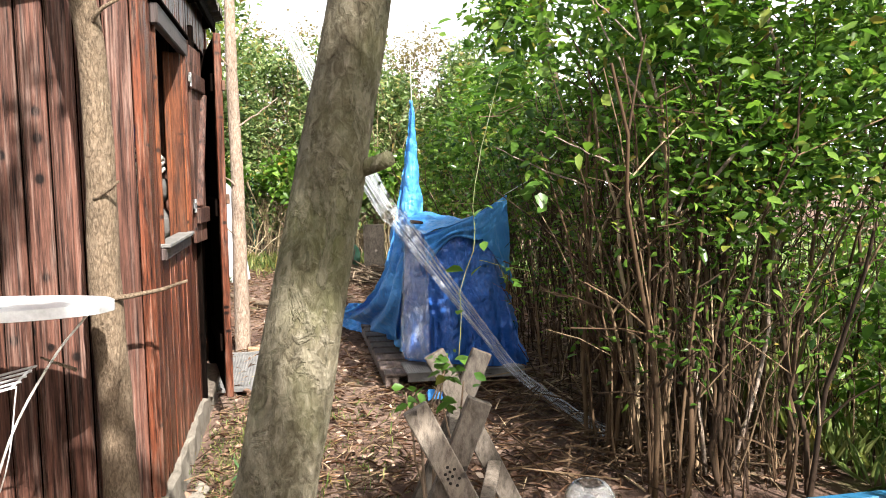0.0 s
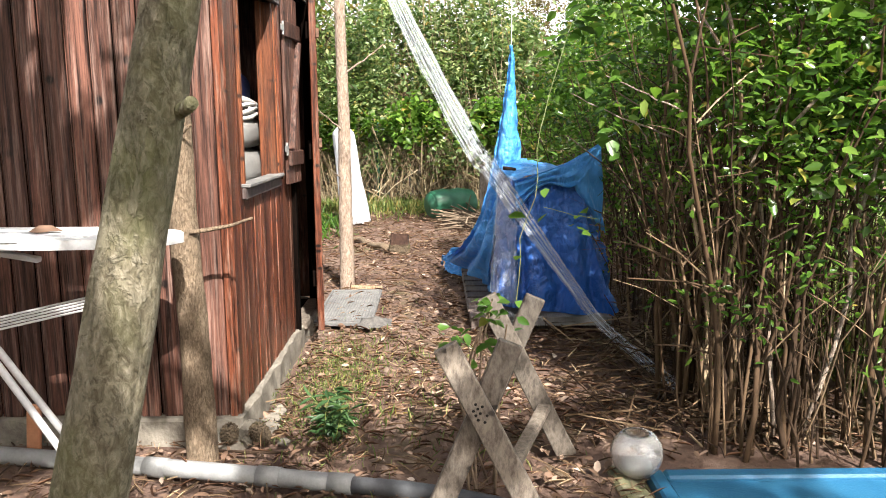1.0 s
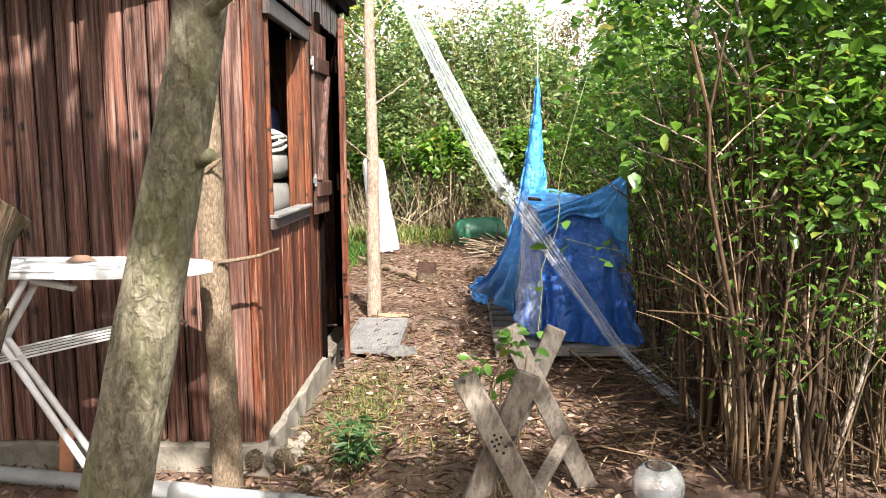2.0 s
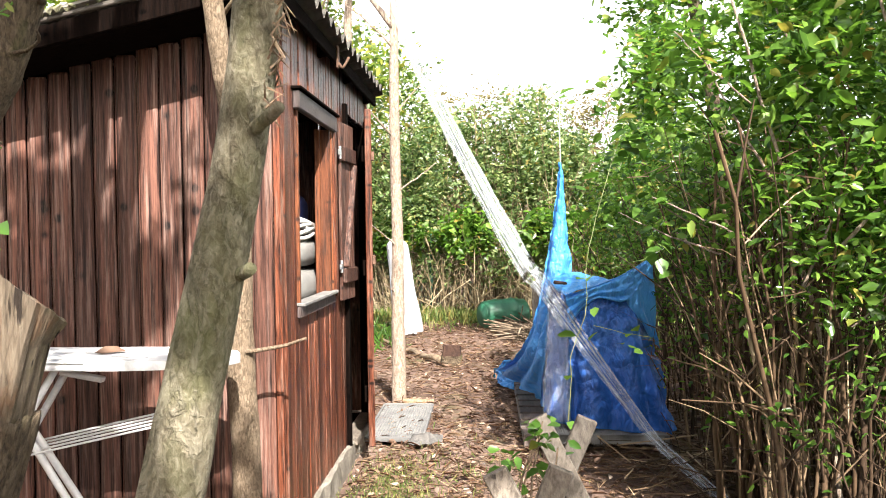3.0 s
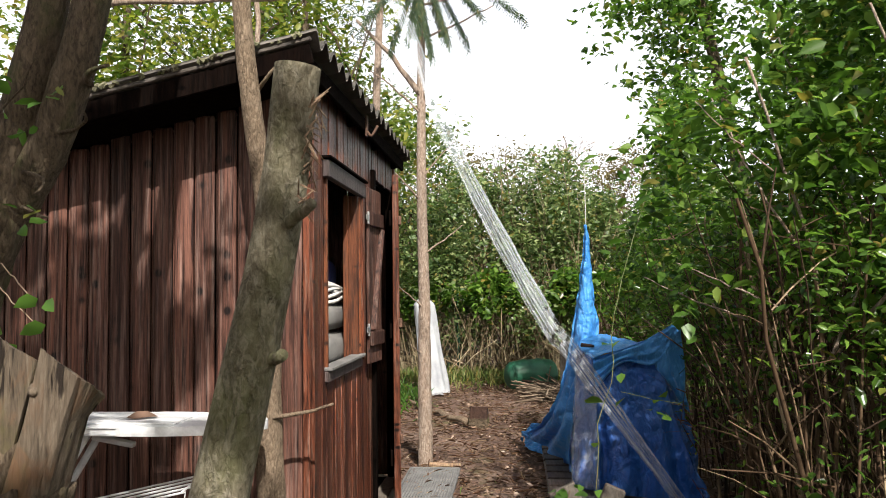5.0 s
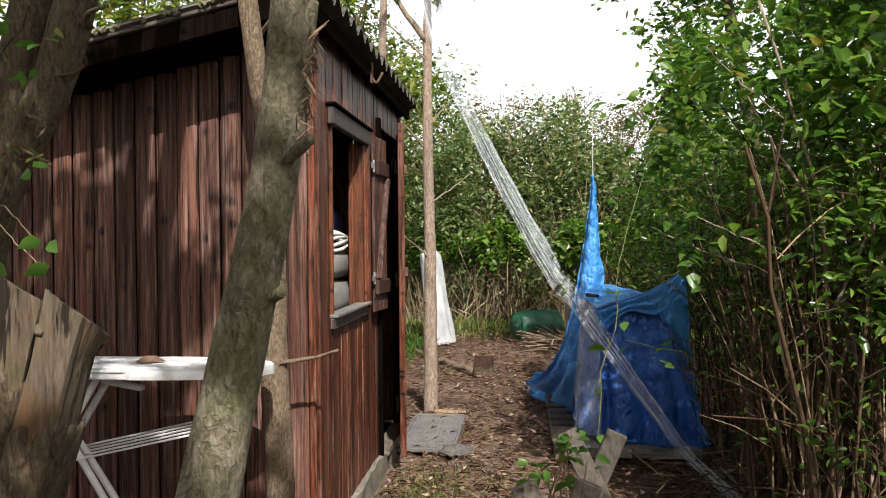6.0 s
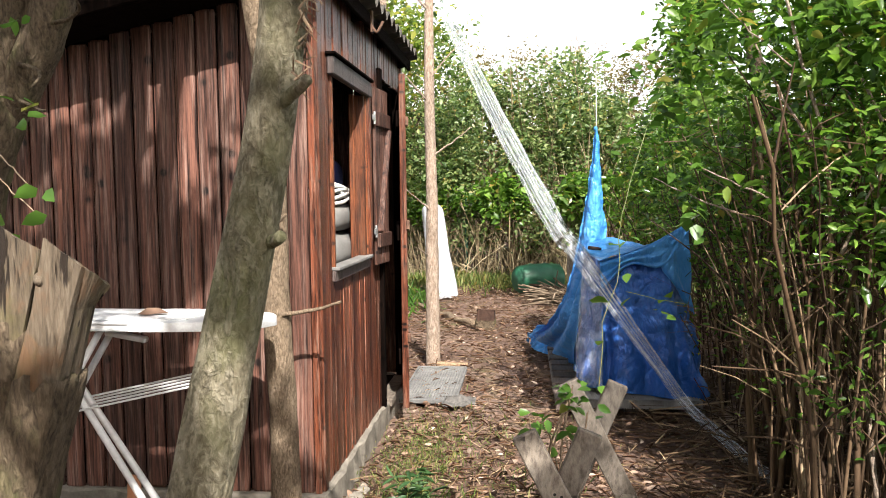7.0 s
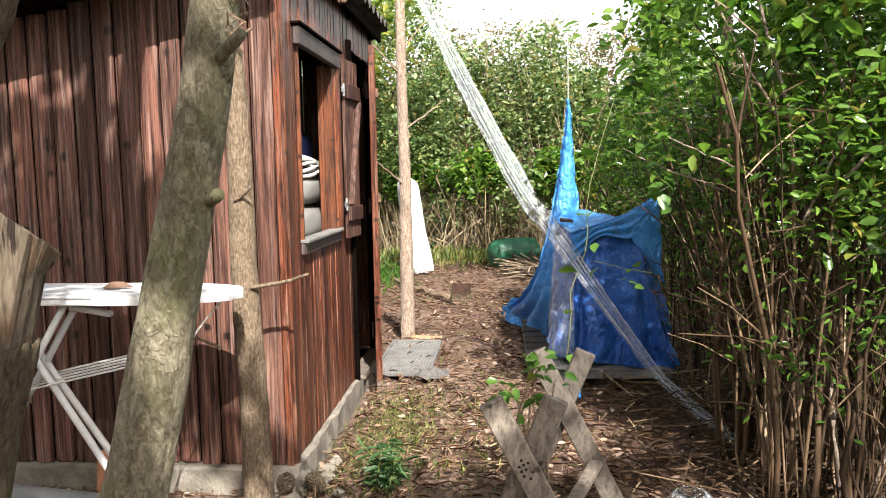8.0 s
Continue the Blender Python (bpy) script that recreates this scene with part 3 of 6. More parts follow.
part("sheet", corrugated(-0.32, 1.02), M_ROOF, roof, "", True)
part("sheet", corrugated(1.00, 2.40), M_ROOF, roof, "", True)


def along_slope(y, dz, thick, tall, x0=LEFT_END - 0.22, x1=0.09):
    return span((x0, y, roof_z(x0) + dz), (x1, y, roof_z(x1) + dz), thick, tall, (0, 1, 0))


part("fascia", along_slope(-0.300, -0.004, 0.018, 0.02), M_FASCIA, roof, "grey weathered edge strip")
part("fascia", along_slope(-0.291, -0.062, 0.085, 0.014), M_SHADEWOOD, roof, "dark board under the eave")
part("fascia", box((0.055, 1.03, roof_z(0.06) - 0.080), (0.022, 2.66, 0.075), 0.004), M_SHADEWOOD, roof, "dark fascia under the sheet edge")
# its near-black colour stands in for the shaded hollow under the overhang
part("soffit", along_slope(-0.15, -0.105, 0.012, 0.27, LEFT_END - 0.2, 0.05), M_SHADEWOOD, roof)
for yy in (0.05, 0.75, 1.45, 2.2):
    part("rafter", along_slope(yy, -0.075, 0.07, 0.05, LEFT_END - 0.1, 0.042), M_SHADEWOOD, roof)


def ragged_moss():
    s = Soup()
    for i in range(150):
        xx = rnd.uniform(-1.6, 0.1)
        c = Vector((xx, -0.31 + rnd.uniform(-0.02, 0.05), roof_z(xx) + 0.012))
        s.tube([c, c + Vector((rnd.uniform(-.03, .03), rnd.uniform(-.02, .02), rnd.uniform(.004, .02)))], [rnd.uniform(.006, .016), .004], 5)
    return s.mesh("moss")


part("moss", ragged_moss(), M_MOSS, roof, "brown moss clumps along the roof edge")
solid("ceiling", along_slope(1.15, -0.125, 0.012, 2.15, LEFT_END + 0.05, -0.06), M_SHADEWOOD, "board ceiling inside the shed, coloured near-black for shade", "ceiling", "structure")

# window
win = thing("window_1", (0, 0.6, 1.1), "open unglazed shed window with grey lintel and pale sill", "window", "", "structure")
part("lintel", box((0.022, 0.62, 2.02), (0.034, 0.86, 0.085), 0.006), M_TRIM, win, "grey weathered lintel")
part("drip_strip", box((0.026, 0.62, 2.072), (0.05, 0.88, 0.014), 0.003), M_SHADEWOOD, win)
part("jamb", box((-0.02, WIN[0] - 0.012, 1.53), (0.075, 0.028, 0.90), 0.004), M_ORANGE, win)
part("jamb", box((-0.02, WIN[1] - 0.05, 1.53), (0.075, 0.03, 0.90), 0.004), M_ORANGE, win, "orange-brown window jamb")
part("jamb", box((-0.005, WIN[1] - 0.012, 1.53), (0.055, 0.022, 0.90), 0.004), M_ORANGE, win)
part("jamb", box((-0.045, WIN[1] - 0.085, 1.53), (0.03, 0.02, 0.90), 0.004), M_ORANGE, win)
part("post", box((0.02, WIN[1] + 0.035, 1.56), (0.03, 0.055, 0.99), 0.004), M_SIDE, win)
part("sill", box((0.008, 0.61, 1.092), (0.070, 0.78, 0.018), 0.004), M_CUSHION, win, "pale weathered window sill")
part("sill_board", box((0.014, 0.61, 1.056), (0.022, 0.78, 0.052), 0.005), M_TRIM, win, "grey board under the sill")

# shutter
shutter = thing("window_shutter", (0.03, 1.10, 1.02), "ledged wooden window shutter standing open beside the window", "shutter")
SH = Matrix.Translation((0.030, 1.12, 0)) @ Matrix.Rotation(radians(-5), 4, "Z")
for i in range(3):
    part("board", box((0, 0.05 + i * 0.092, 1.54), (0.018, 0.089, 1.03), 0.004), M_BOARD, shutter).matrix_basis = SH
for zz in (1.17, 1.87):
    part("ledge", box((0.02, 0.14, zz), (0.02, 0.26, 0.085), 0.005), M_BOARD, shutter).matrix_basis = SH
part("brace", span((0.02, 0.04, 1.22), (0.02, 0.25, 1.82), 0.02, 0.04, (1, 0, 0)), M_BOARD, shutter).matrix_basis = SH
for zz in (1.225, 1.875):
    hg = part("hinge", box((0.014, -0.03, zz), (0.008, 0.055, 0.032), 0.002), M_METAL, shutter, "galvanised strap hinge")
    hg.matrix_basis = SH
    part("pin", Soup().tube([(0.04, 1.105, zz - 0.035), (0.04, 1.105, zz + 0.035)], 0.008, 8).mesh("pin"), M_METAL, hg).matrix_basis = SH.inverted()

# door, hung at the far jamb and standing ajar
door = thing("door_1", (0.0, DOOR[1], 0.12), "plank shed door standing ajar, inner face coloured near-black for shade", "door", "", "structure")
TIP = Vector((0.150, 1.40, 0))
HING = Vector((0.015, DOOR[1], 0))
dv = (TIP - HING)
ang = math.atan2(dv.x, -dv.y)
DM = Matrix.Translation(HING) @ Matrix.Rotation(ang, 4, "Z")
LW = dv.length
# leaf planks are near-black for their shade; the edge keeps the side stain
for i in range(6):
    w = LW / 6
    part("plank", box((0, -w * (i + 0.5), 1.135), (0.022, w - 0.004, 2.06), 0.004), M_SIDE if i == 5 else M_SHADEWOOD, door).matrix_basis = DM
part("edge_strip", box((0.004, -LW - 0.004, 1.135), (0.040, 0.014, 2.06), 0.004), M_SIDE, door, "sunlit orange door edge").matrix_basis = DM
for zz in (0.42, 1.2, 1.9):
    part("ledge", box((-0.024, -LW / 2, zz), (0.024, LW - 0.08, 0.10), 0.004), M_SHADEWOOD, door).matrix_basis = DM
for zz in (0.55, 1.25, 1.88):
    part("strap", box((0.03, -LW - 0.006, zz), (0.02, 0.03, 0.055), 0.003), M_RUST, door, "rusty iron fitting").matrix_basis = DM
part("frame_post", box((0.004, DOOR[0] - 0.02, 1.15), (0.05, 0.05, 2.1), 0.004), M_SHADEWOOD, door)
part("frame_post", box((0.004, DOOR[1] + 0.02, 1.15), (0.05, 0.035, 2.1), 0.004), M_SHADEWOOD, door)
part("threshold", box((0.0, 1.81, 0.11), (0.1, 0.66, 0.05), 0.006), M_GREYWOOD, door)

# inside the window


def pillow(c, s, puff=0.35):
    bm = bmesh.new()
    bmesh.ops.create_cube(bm, size=1.0)
    bmesh.ops.subdivide_edges(bm, edges=bm.edges[:], cuts=9, use_grid_fill=True)
    for v in bm.verts:
        q = v.co * 2
        rr = (abs(q.x) ** 3 + abs(q.y) ** 3 + abs(q.z) ** 3) ** (1 / 3)
        q = q / max(rr, 0.2) * max(abs(q.x), abs(q.y), abs(q.z))
        q += Vector((0, 0, 1)) * 0.06 * noise.noise(q * 2)
        v.co = Vector((c[0] + q.x * s[0] / 2, c[1] + q.y * s[1] / 2, c[2] + q.z * s[2] / 2))
    return bm


shelf = thing("shelf", (-0.32, 0.65, 0.9), "board bench inside the shed window, coloured near-black for shade", "shelf")
part("top", box((-0.36, 0.72, 1.02), (0.5, 1.1, 0.03), 0.004), M_SHADEWOOD, shelf)
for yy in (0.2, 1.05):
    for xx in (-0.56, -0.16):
        part("leg", box((xx, yy, 0.56), (0.045, 0.045, 0.89), 0.004), M_SHADEWOOD, shelf)
solid("cushion", pillow((-0.24, 0.95, 1.135), (0.36, 0.56, 0.2)), M_CUSHION, "pale grey padded cushion lying on a bench", "cushion", "", True, "stacked cushions")
solid("cushion", pillow((-0.24, 0.96, 1.315), (0.34, 0.52, 0.17)), M_CUSHION, "upper pale grey cushion on the stack", "cushion", "", True, "stacked cushions")
rope = Soup()
for i in range(5):
    cc = Vector((-0.21, 0.90, 1.41 + i * 0.018))
    rope.tube([cc + Vector((0.13 * math.cos(a), 0.2 * math.sin(a), 0.02 * math.sin(2 * a + i))) for a in np.linspace(0, 6.283, 26)], 0.010, 6)
solid("rope_coil", rope.mesh("rope_coil"), M_ROPE, "coil of white cord lying on the cushions", "rope", "", True)
solid("cloth_bundle", pillow((-0.26, 1.02, 1.54), (0.24, 0.26, 0.2)), M_NAVY, "dark navy rolled cloth on the cushions", "bundle", "", True)

# ---- things by the shed ----


def trunk(name, pts, radii, mat, label, cat="tree", n=60, seg=24, rough=0.1, freq=9.0):
    t = thing(name, (pts[0][0], pts[0][1], 0), label, cat)
    c = curve(pts, n)
    rr = np.interp(np.linspace(0, 1, n), np.linspace(0, 1, len(radii)), radii)
    part("trunk", Soup().tube(c, rr, seg, rough, freq).mesh("trunk"), mat, t, "", True)
    return t


# leaning trunk close to the camera, its top sawn off
t1 = trunk("leaning_tree", [(0.26, -2.42, -0.05), (0.36, -2.40, 0.45), (0.47, -2.37, 0.9), (0.535, -2.345, 1.2), (0.585, -2.325, 1.45), (0.611, -2.325, 1.6), (0.628, -2.33, 1.72)],
           [0.058, 0.046, 0.040, 0.034, 0.0295, 0.0275, 0.0275], M_BARK, "leaning grey-green bare tree with sawn-off top", "tree", 150, 40, 0.07, 16)
st = Soup().tube(limb((0.585, -2.33, 1.37), (0.618, -2.36, 1.382), 0.05, 5, 1), [0.010, 0.009, 0.008, 0.0075, 0.007], 10, 0.1, 30)
part("stub", st.mesh("stub"), M_BARK, t1, "", True)
st = Soup().tube(limb((0.600, -2.33, 1.525), (0.655, -2.37, 1.552), 0.05, 5, 2), [0.009, 0.008, 0.007, 0.007, 0.0065], 10, 0.1, 30)
part("stub", st.mesh("stub"), M_BARK, t1, "", True)
frz = Soup()
for i in range(40):
    zz = rnd.uniform(1.55, 1.68)
    a = Vector((0.638 + (zz - 1.6) * 0.15, -2.335 + rnd.uniform(-0.02, 0.02), zz))
    frz.tube([a, a + Vector((rnd.uniform(.004, .02), rnd.uniform(-.02, .02), rnd.uniform(-.03, .025)))], [0.0016, 0.0005], 4)
part("torn_bark", frz.mesh("torn_bark"), M_SPLIT, t1, "frayed torn bark fibres")

# slim tan tree in front of the shed corner
t2 = trunk("slim_tree", [(-0.10, -0.20, -0.03), (-0.103, -0.20, 0.5), (-0.115, -0.22, 1.0), (-0.105, -0.24, 1.4), (-0.11, -0.26, 1.8), (-0.14, -0.33, 2.15), (-0.175, -0.36, 2.6), (-0.2, -0.36, 3.4)],
           [0.066, 0.056, 0.054, 0.048, 0.044, 0.040, 0.036, 0.034], M_BARKTAN, "slim tan young tree standing before the shed corner", "tree", 110, 24, 0.08, 18)
for a, b, r, s in (((-0.08, -0.26, 0.955), (0.172, -0.30, 1.014), 0.010, 3), ((-0.12, -0.28, 1.30), (-0.03, -0.33, 1.36), 0.008, 4), ((-0.10, -0.28, 1.86), (0.0, -0.34, 1.95), 0.010, 5),
                   ((-0.14, -0.29, 2.25), (-0.03, -0.36, 2.34), 0.010, 6), ((-0.2, -0.3, 0.72), (-0.3, -0.34, 0.78), 0.007, 7)):
    part("twig", Soup().tube(limb(a, b, 0.2, 7, s), np.linspace(r, r * 0.55, 7), 7, 0.1, 30).mesh("twig"), M_BARKTAN, t2, "", True)

# split stump close to the camera on the shed side
stump = thing("tree_stump", (-0.28, -1.86, 0), "split weathered stump with a sawn slanting top", "stump")


def slab_log(base, top, w0, w1, d, seed, cut=0.05):
    bm = bmesh.new()
    bmesh.ops.create_cube(bm, size=1.0)
    bmesh.ops.subdivide_edges(bm, edges=bm.edges[:], cuts=12, use_grid_fill=True)
    b, t = Vector(base), Vector(top)
    for v in bm.verts:
        k = v.co.z + 0.5
        w = w0 + (w1 - w0) * k
        p = b.lerp(t, k)
        q = Vector((v.co.x * 7 + seed, v.co.y * 7, k * 5))
        bulge = 1 - 0.10 * abs(v.co.y) * 2 * abs(v.co.x) * 2
        v.co = Vector((p.x + v.co.x * w * bulge, p.y + v.co.y * d * bulge, p.z - (v.co.x * cut + (v.co.y + 0.5) * 0.045 if k > 0.95 else 0))) + Vector((noise.noise(q), noise.noise(q * 1.3), 0)) * 0.006
    return bm


part("half", slab_log((-0.40, -1.86, -0.03), (0.010, -1.90, 1.36), 0.13, 0.090, 0.10, 1.0), M_PEELED, stump, "mossy greyed half")
part("half", slab_log((-0.30, -1.885, -0.03), (0.094, -1.91, 1.335), 0.10, 0.078, 0.09, 5.0), M_PEELED, stump)


def bark_sheath(base, top, w0, w1, d, seed, k1):
    """Thick bark still clinging to the lower stump, its upper edge torn."""
    v, f = [], []
    nz, ns = 60, 40
    b, t = Vector(base), Vector(top)
    for i in range(nz):
        for j in range(ns):
            a = 2 * math.pi * j / ns
            ca, sa = math.cos(a), math.sin(a)
            edge = k1 + 0.022 * noise.noise((ca * 2.2 + seed, sa * 2.2, 0.5)) + 0.012 * noise.noise((ca * 7 + seed, sa * 7, 3.5))
            k = edge * i / (nz - 1)
            p = b.lerp(t, k)
            w = (w0 + (w1 - w0) * k) * 0.5
            q = 1 / max(abs(ca), abs(sa)) ** 0.75
            r = 1.13 + 0.10 * noise.noise((ca * 3 + seed, sa * 3, k * 9)) + 0.06 * noise.noise((ca * 9, sa * 9 + seed, k * 30))
            v.append((p.x + ca * q * w * r, p.y + sa * q * d * 0.5 * r, p.z))
    for i in range(nz - 1):
        for j in range(ns):
            c, e = i * ns + j, i * ns + (j + 1) % ns
            f.append((c, e, e + ns, c + ns))
    # the torn lip folds back to the wood
    n = len(v)
    for j in range(ns):
        x, y, z = v[(nz - 1) * ns + j]
        kk = (z - b.z) / (t.z - b.z)
        p = b.lerp(t, kk)
        v.append((p.x + (x - p.x) * 0.8, p.y + (y - p.y) * 0.8, z - 0.004))
    for j in range(ns):
        c, e = (nz - 1) * ns + j, (nz - 1) * ns + (j + 1) % ns
        f.append((c, e, n + (j + 1) % ns, n + j))
    me = bpy.data.meshes.new("bark")
    me.from_pydata(v, [], f)
    me.update()
    return me


part("bark", bark_sheath((-0.40, -1.86, -0.03), (0.010, -1.90, 1.36), 0.135, 0.092, 0.105, 1.0, 0.885), M_BARKDARK, stump, "ragged grey-brown bark", True)
part("bark", bark_sheath((-0.30, -1.885, -0.03), (0.094, -1.91, 1.335), 0.105, 0.080, 0.095, 5.0, 0.835), M_BARKDARK, stump, "ragged grey-brown bark", True)
part("stub", Soup().tube(limb((0.040, -1.935, 1.285), (0.052, -1.957, 1.283), 0.05, 5, 9), [0.014, 0.013, 0.011, 0.008, 0.003], 10, 0.25, 40).mesh("stub"), M_PEELED, stump, "", True)

# forked old tree on the shed side
t4 = trunk("old_tree", [(-1.10, -1.1, -0.03), (-0.94, -1.1, 0.8), (-0.72, -1.12, 1.45), (-0.60, -1.14, 1.75), (-0.535, -1.15, 2.0), (-0.465, -1.15, 2.3), (-0.35, -1.15, 3.2)], [0.15, 0.12, 0.095, 0.08, 0.06, 0.055, 0.05],
           M_BARKDARK, "forked old tree with rough dark bark", "tree", 110, 32, 0.16, 10)
part("limb", Soup().tube(curve([(-0.62, -1.12, 1.66), (-0.48, -1.15, 1.83), (-0.39, -1.16, 2.05), (-0.325, -1.16, 2.3), (-0.2, -1.1, 3.2)], 60), np.linspace(0.062, 0.048, 60), 28, 0.16, 11).mesh("limb"), M_BARKDARK, t4, "", True)
tw = Soup()
for a, b, r, s in (((-0.48, -1.2, 1.90), (-0.26, -1.3, 1.94), .008, 1), ((-0.5, -1.2, 1.80), (-0.38, -1.32, 1.72), .007, 2), ((-0.5, -1.2, 1.70), (-0.36, -1.3, 1.66), .007, 3),
                   ((-0.6, -1.2, 1.95), (-0.36, -1.35, 2.1), .004, 4), ((-0.32, -1.17, 2.05), (-0.22, -1.25, 2.08), .012, 5)):
    tw.tube(limb(a, b, 0.25, 8, s), np.linspace(r, r * .4, 8), 6)
tagged(part("twig_growth", tw.mesh("twig_growth"), M_BARKDARK, t4, "", True), kind="stuff")
ivy = []
for c, n in (((-0.34, -1.32, 1.98), 5), ((-0.50, -1.35, 2.05), 6), ((-0.55, -1.35, 1.8), 6), ((-0.40, -1.33, 1.66), 5), ((-0.6, -1.33, 2.35), 6), ((-0.45, -1.3, 1.9), 4)):
    ivy += [np.array(c) + rng.normal(size=3) * 0.035 for _ in range(n)]
part("leaves", leaves("leaves", ivy, 0.055, 0.75, 0.5, 0.6), M_VINE, t4)

# white ironing board frame
iron = thing("ironing_board", (-0.55, -0.48, 0), "old white metal ironing board on crossed tubular legs", "ironing board")


def iron_top():
    bm = bmesh.new()
    L = 44
    out = []
    for i in range(L):
        t = i / (L - 1)
        xx = -1.30 + 1.27 * t
        half = 0.16 if t < 0.62 else 0.16 * math.sqrt(max(0.0, 1 - ((t - 0.62) / 0.38) ** 2.2)) + 0.008
        out.append((xx, half))
    ring = [(xx, -0.48 - h) for xx, h in out] + [(xx, -0.48 + h) for xx, h in reversed(out)]
    top = [bm.verts.new((p[0], p[1], 0.985)) for p in ring]
    bot = [bm.verts.new((p[0], p[1], 0.952)) for p in ring]
    bm.faces.new(top)
    bm.faces.new(list(reversed(bot)))
    n = len(ring)
    for i in range(n):
        bm.faces.new((top[i], bot[i], bot[(i + 1) % n], top[(i + 1) % n]))
    bmesh.ops.recalc_face_normals(bm, faces=bm.faces[:])
    return bm


part("top", iron_top(), M_WHITE, iron, "white perforated tapering top")
for dy, zz in ((-0.162, 0.956), (-0.162, 0.981)):
    part("edge_bead", Soup().tube([(-1.29, -0.48 + dy, zz), (-0.52, -0.48 + dy, zz)], 0.005, 6).mesh("edge_bead"), M_WHITE, iron, "", True)
for k in range(9):
    part("slat", box((-0.80, -0.60 + k * 0.03, 0.988), (0.95, 0.012, 0.006), 0.002), M_WHITE, iron)
for a, b in (((-0.668, -0.56, 0.953), (-1.24, -0.56, 0.012)), ((-0.655, -0.50, 0.945), (-1.227, -0.50, 0.012)), ((-0.85, -0.56, 0.82), (-0.367, -0.56, 0.02)), ((-0.87, -0.50, 0.82), (-0.345, -0.50, 0.02))):
    part("leg", Soup().tube(curve([a, tuple((np.array(a) + np.array(b)) / 2), b], 8), 0.013, 12).mesh("leg"), M_WHITE, iron, "", True)
part("foot", Soup().tube([(-0.367, -0.56, 0.018), (-0.33, -0.53, 0.013), (-0.345, -0.50, 0.018)], 0.013, 10).mesh("foot"), M_WHITE, iron, "", True)
part("foot", Soup().tube([(-1.26, -0.58, 0.012), (-1.22, -0.38, 0.012)], 0.013, 10).mesh("foot"), M_WHITE, iron, "", True)
part("catch", box((-0.58, -0.55, 0.918), (0.16, 0.03, 0.02), 0.004, Matrix.Rotation(radians(10), 4, "Y")), M_WHITE, iron)
wires = Soup()
for i in range(5):
    a = Vector((-0.92, -0.58 + i * 0.05, 0.605 + 0.004 * i))
    b = Vector((-0.30, -0.58 + i * 0.05, 0.745 + 0.004 * i))
    wires.tube([a, a.lerp(b, 0.5), b], 0.0042, 6)
for t in (0.0, 0.98):
    wires.tube([Vector((-0.92, -0.58, 0.605)).lerp(Vector((-0.30, -0.58, 0.745)), t), Vector((-0.92, -0.38, 0.62)).lerp(Vector((-0.30, -0.38, 0.761)), t)], 0.0042, 6)
part("wire_shelf", wires.mesh("wire_shelf"), M_WHITE, iron, "white wire rack")
cord = Soup()
cord.tube(curve([(-0.10, -0.5, 0.95), (-0.2, -0.54, 0.82), (-0.32, -0.57, 0.6), (-0.42, -0.57, 0.3)], 14), 0.004, 6)
cord.tube(curve([(-0.30, -0.57, 0.745), (-0.34, -0.57, 0.5), (-0.42, -0.57, 0.28)], 10), 0.0022, 5)
part("cord", cord.mesh("cord"), M_ROPE, iron)
solid("dead_leaf", leaves("dead_leaf", [(-0.55, -0.52, 0.996)], 0.11, 0.6, 0.0, 3.0, 0, [(1, 0.1, 0.05)]), M_LITTER, "curled brown dead leaf on the ironing board", "leaf")
solid("dead_leaf", leaves("dead_leaf", [(-0.82, -0.60, 0.62)], 0.045, 0.6, 0.6, 0.2, 0, [(0.1, -0.1, -1)]), M_LITTER, "brown dead leaf caught on the wire rack", "leaf")
solid("wooden_stake", box((-0.83, -0.10, 0.09), (0.055, 0.03, 0.24), 0.006, Matrix.Rotation(radians(5), 4, "Y")), M_STAKE, "short orange-brown wooden stake against the plinth", "stake")

# pipes on the ground
pp = curve([(-2.2, 0.02, 0.035), (-0.93, -0.20, 0.035), (0.0, -0.37, 0.035), (0.53, -0.48, 0.035)], 30)
pipe = thing("drain_pipe", (-0.5, -0.3, 0), "grey plastic drain pipe lying on the ground", "pipe")
part("pipe", Soup().tube(pp, 0.035, 20).mesh("pipe"), M_PIPE, pipe, "", True)
for q in ((0.50, -0.474, 0.035), (0.22, -0.415, 0.036), (-0.24, -0.328, 0.036)):
    part("socket", Soup().tube([Vector(q) - Vector((0.045, -0.009, 0)), Vector(q) + Vector((0.045, -0.009, 0))], 0.039, 20).mesh("socket"), M_PIPE, pipe, "", True)
solid("drain_pipe", Soup().tube(curve([(0.535, -0.482, 0.033), (0.8, -0.54, 0.033), (1.1, -0.66, 0.033), (1.3, -0.8, 0.033)], 14), 0.032, 18).mesh("drain_pipe"), M_PIPEDARK, "black plastic pipe lying on the ground", "pipe", "", True)

# rubble at the corner


def stone(c, s, seed):
    bm = bmesh.new()
    bmesh.ops.create_icosphere(bm, subdivisions=3, radius=1.0)
    for v in bm.verts:
        q = v.co * 1.8 + Vector((seed, seed * 2, 0))
        v.co *= 1 + 0.28 * noise.noise(q) + 0.12 * noise.noise(q * 3)
        v.co = Vector((c[0] + v.co.x * s[0], c[1] + v.co.y * s[1], c[2] + v.co.z * s[2]))
    return bm


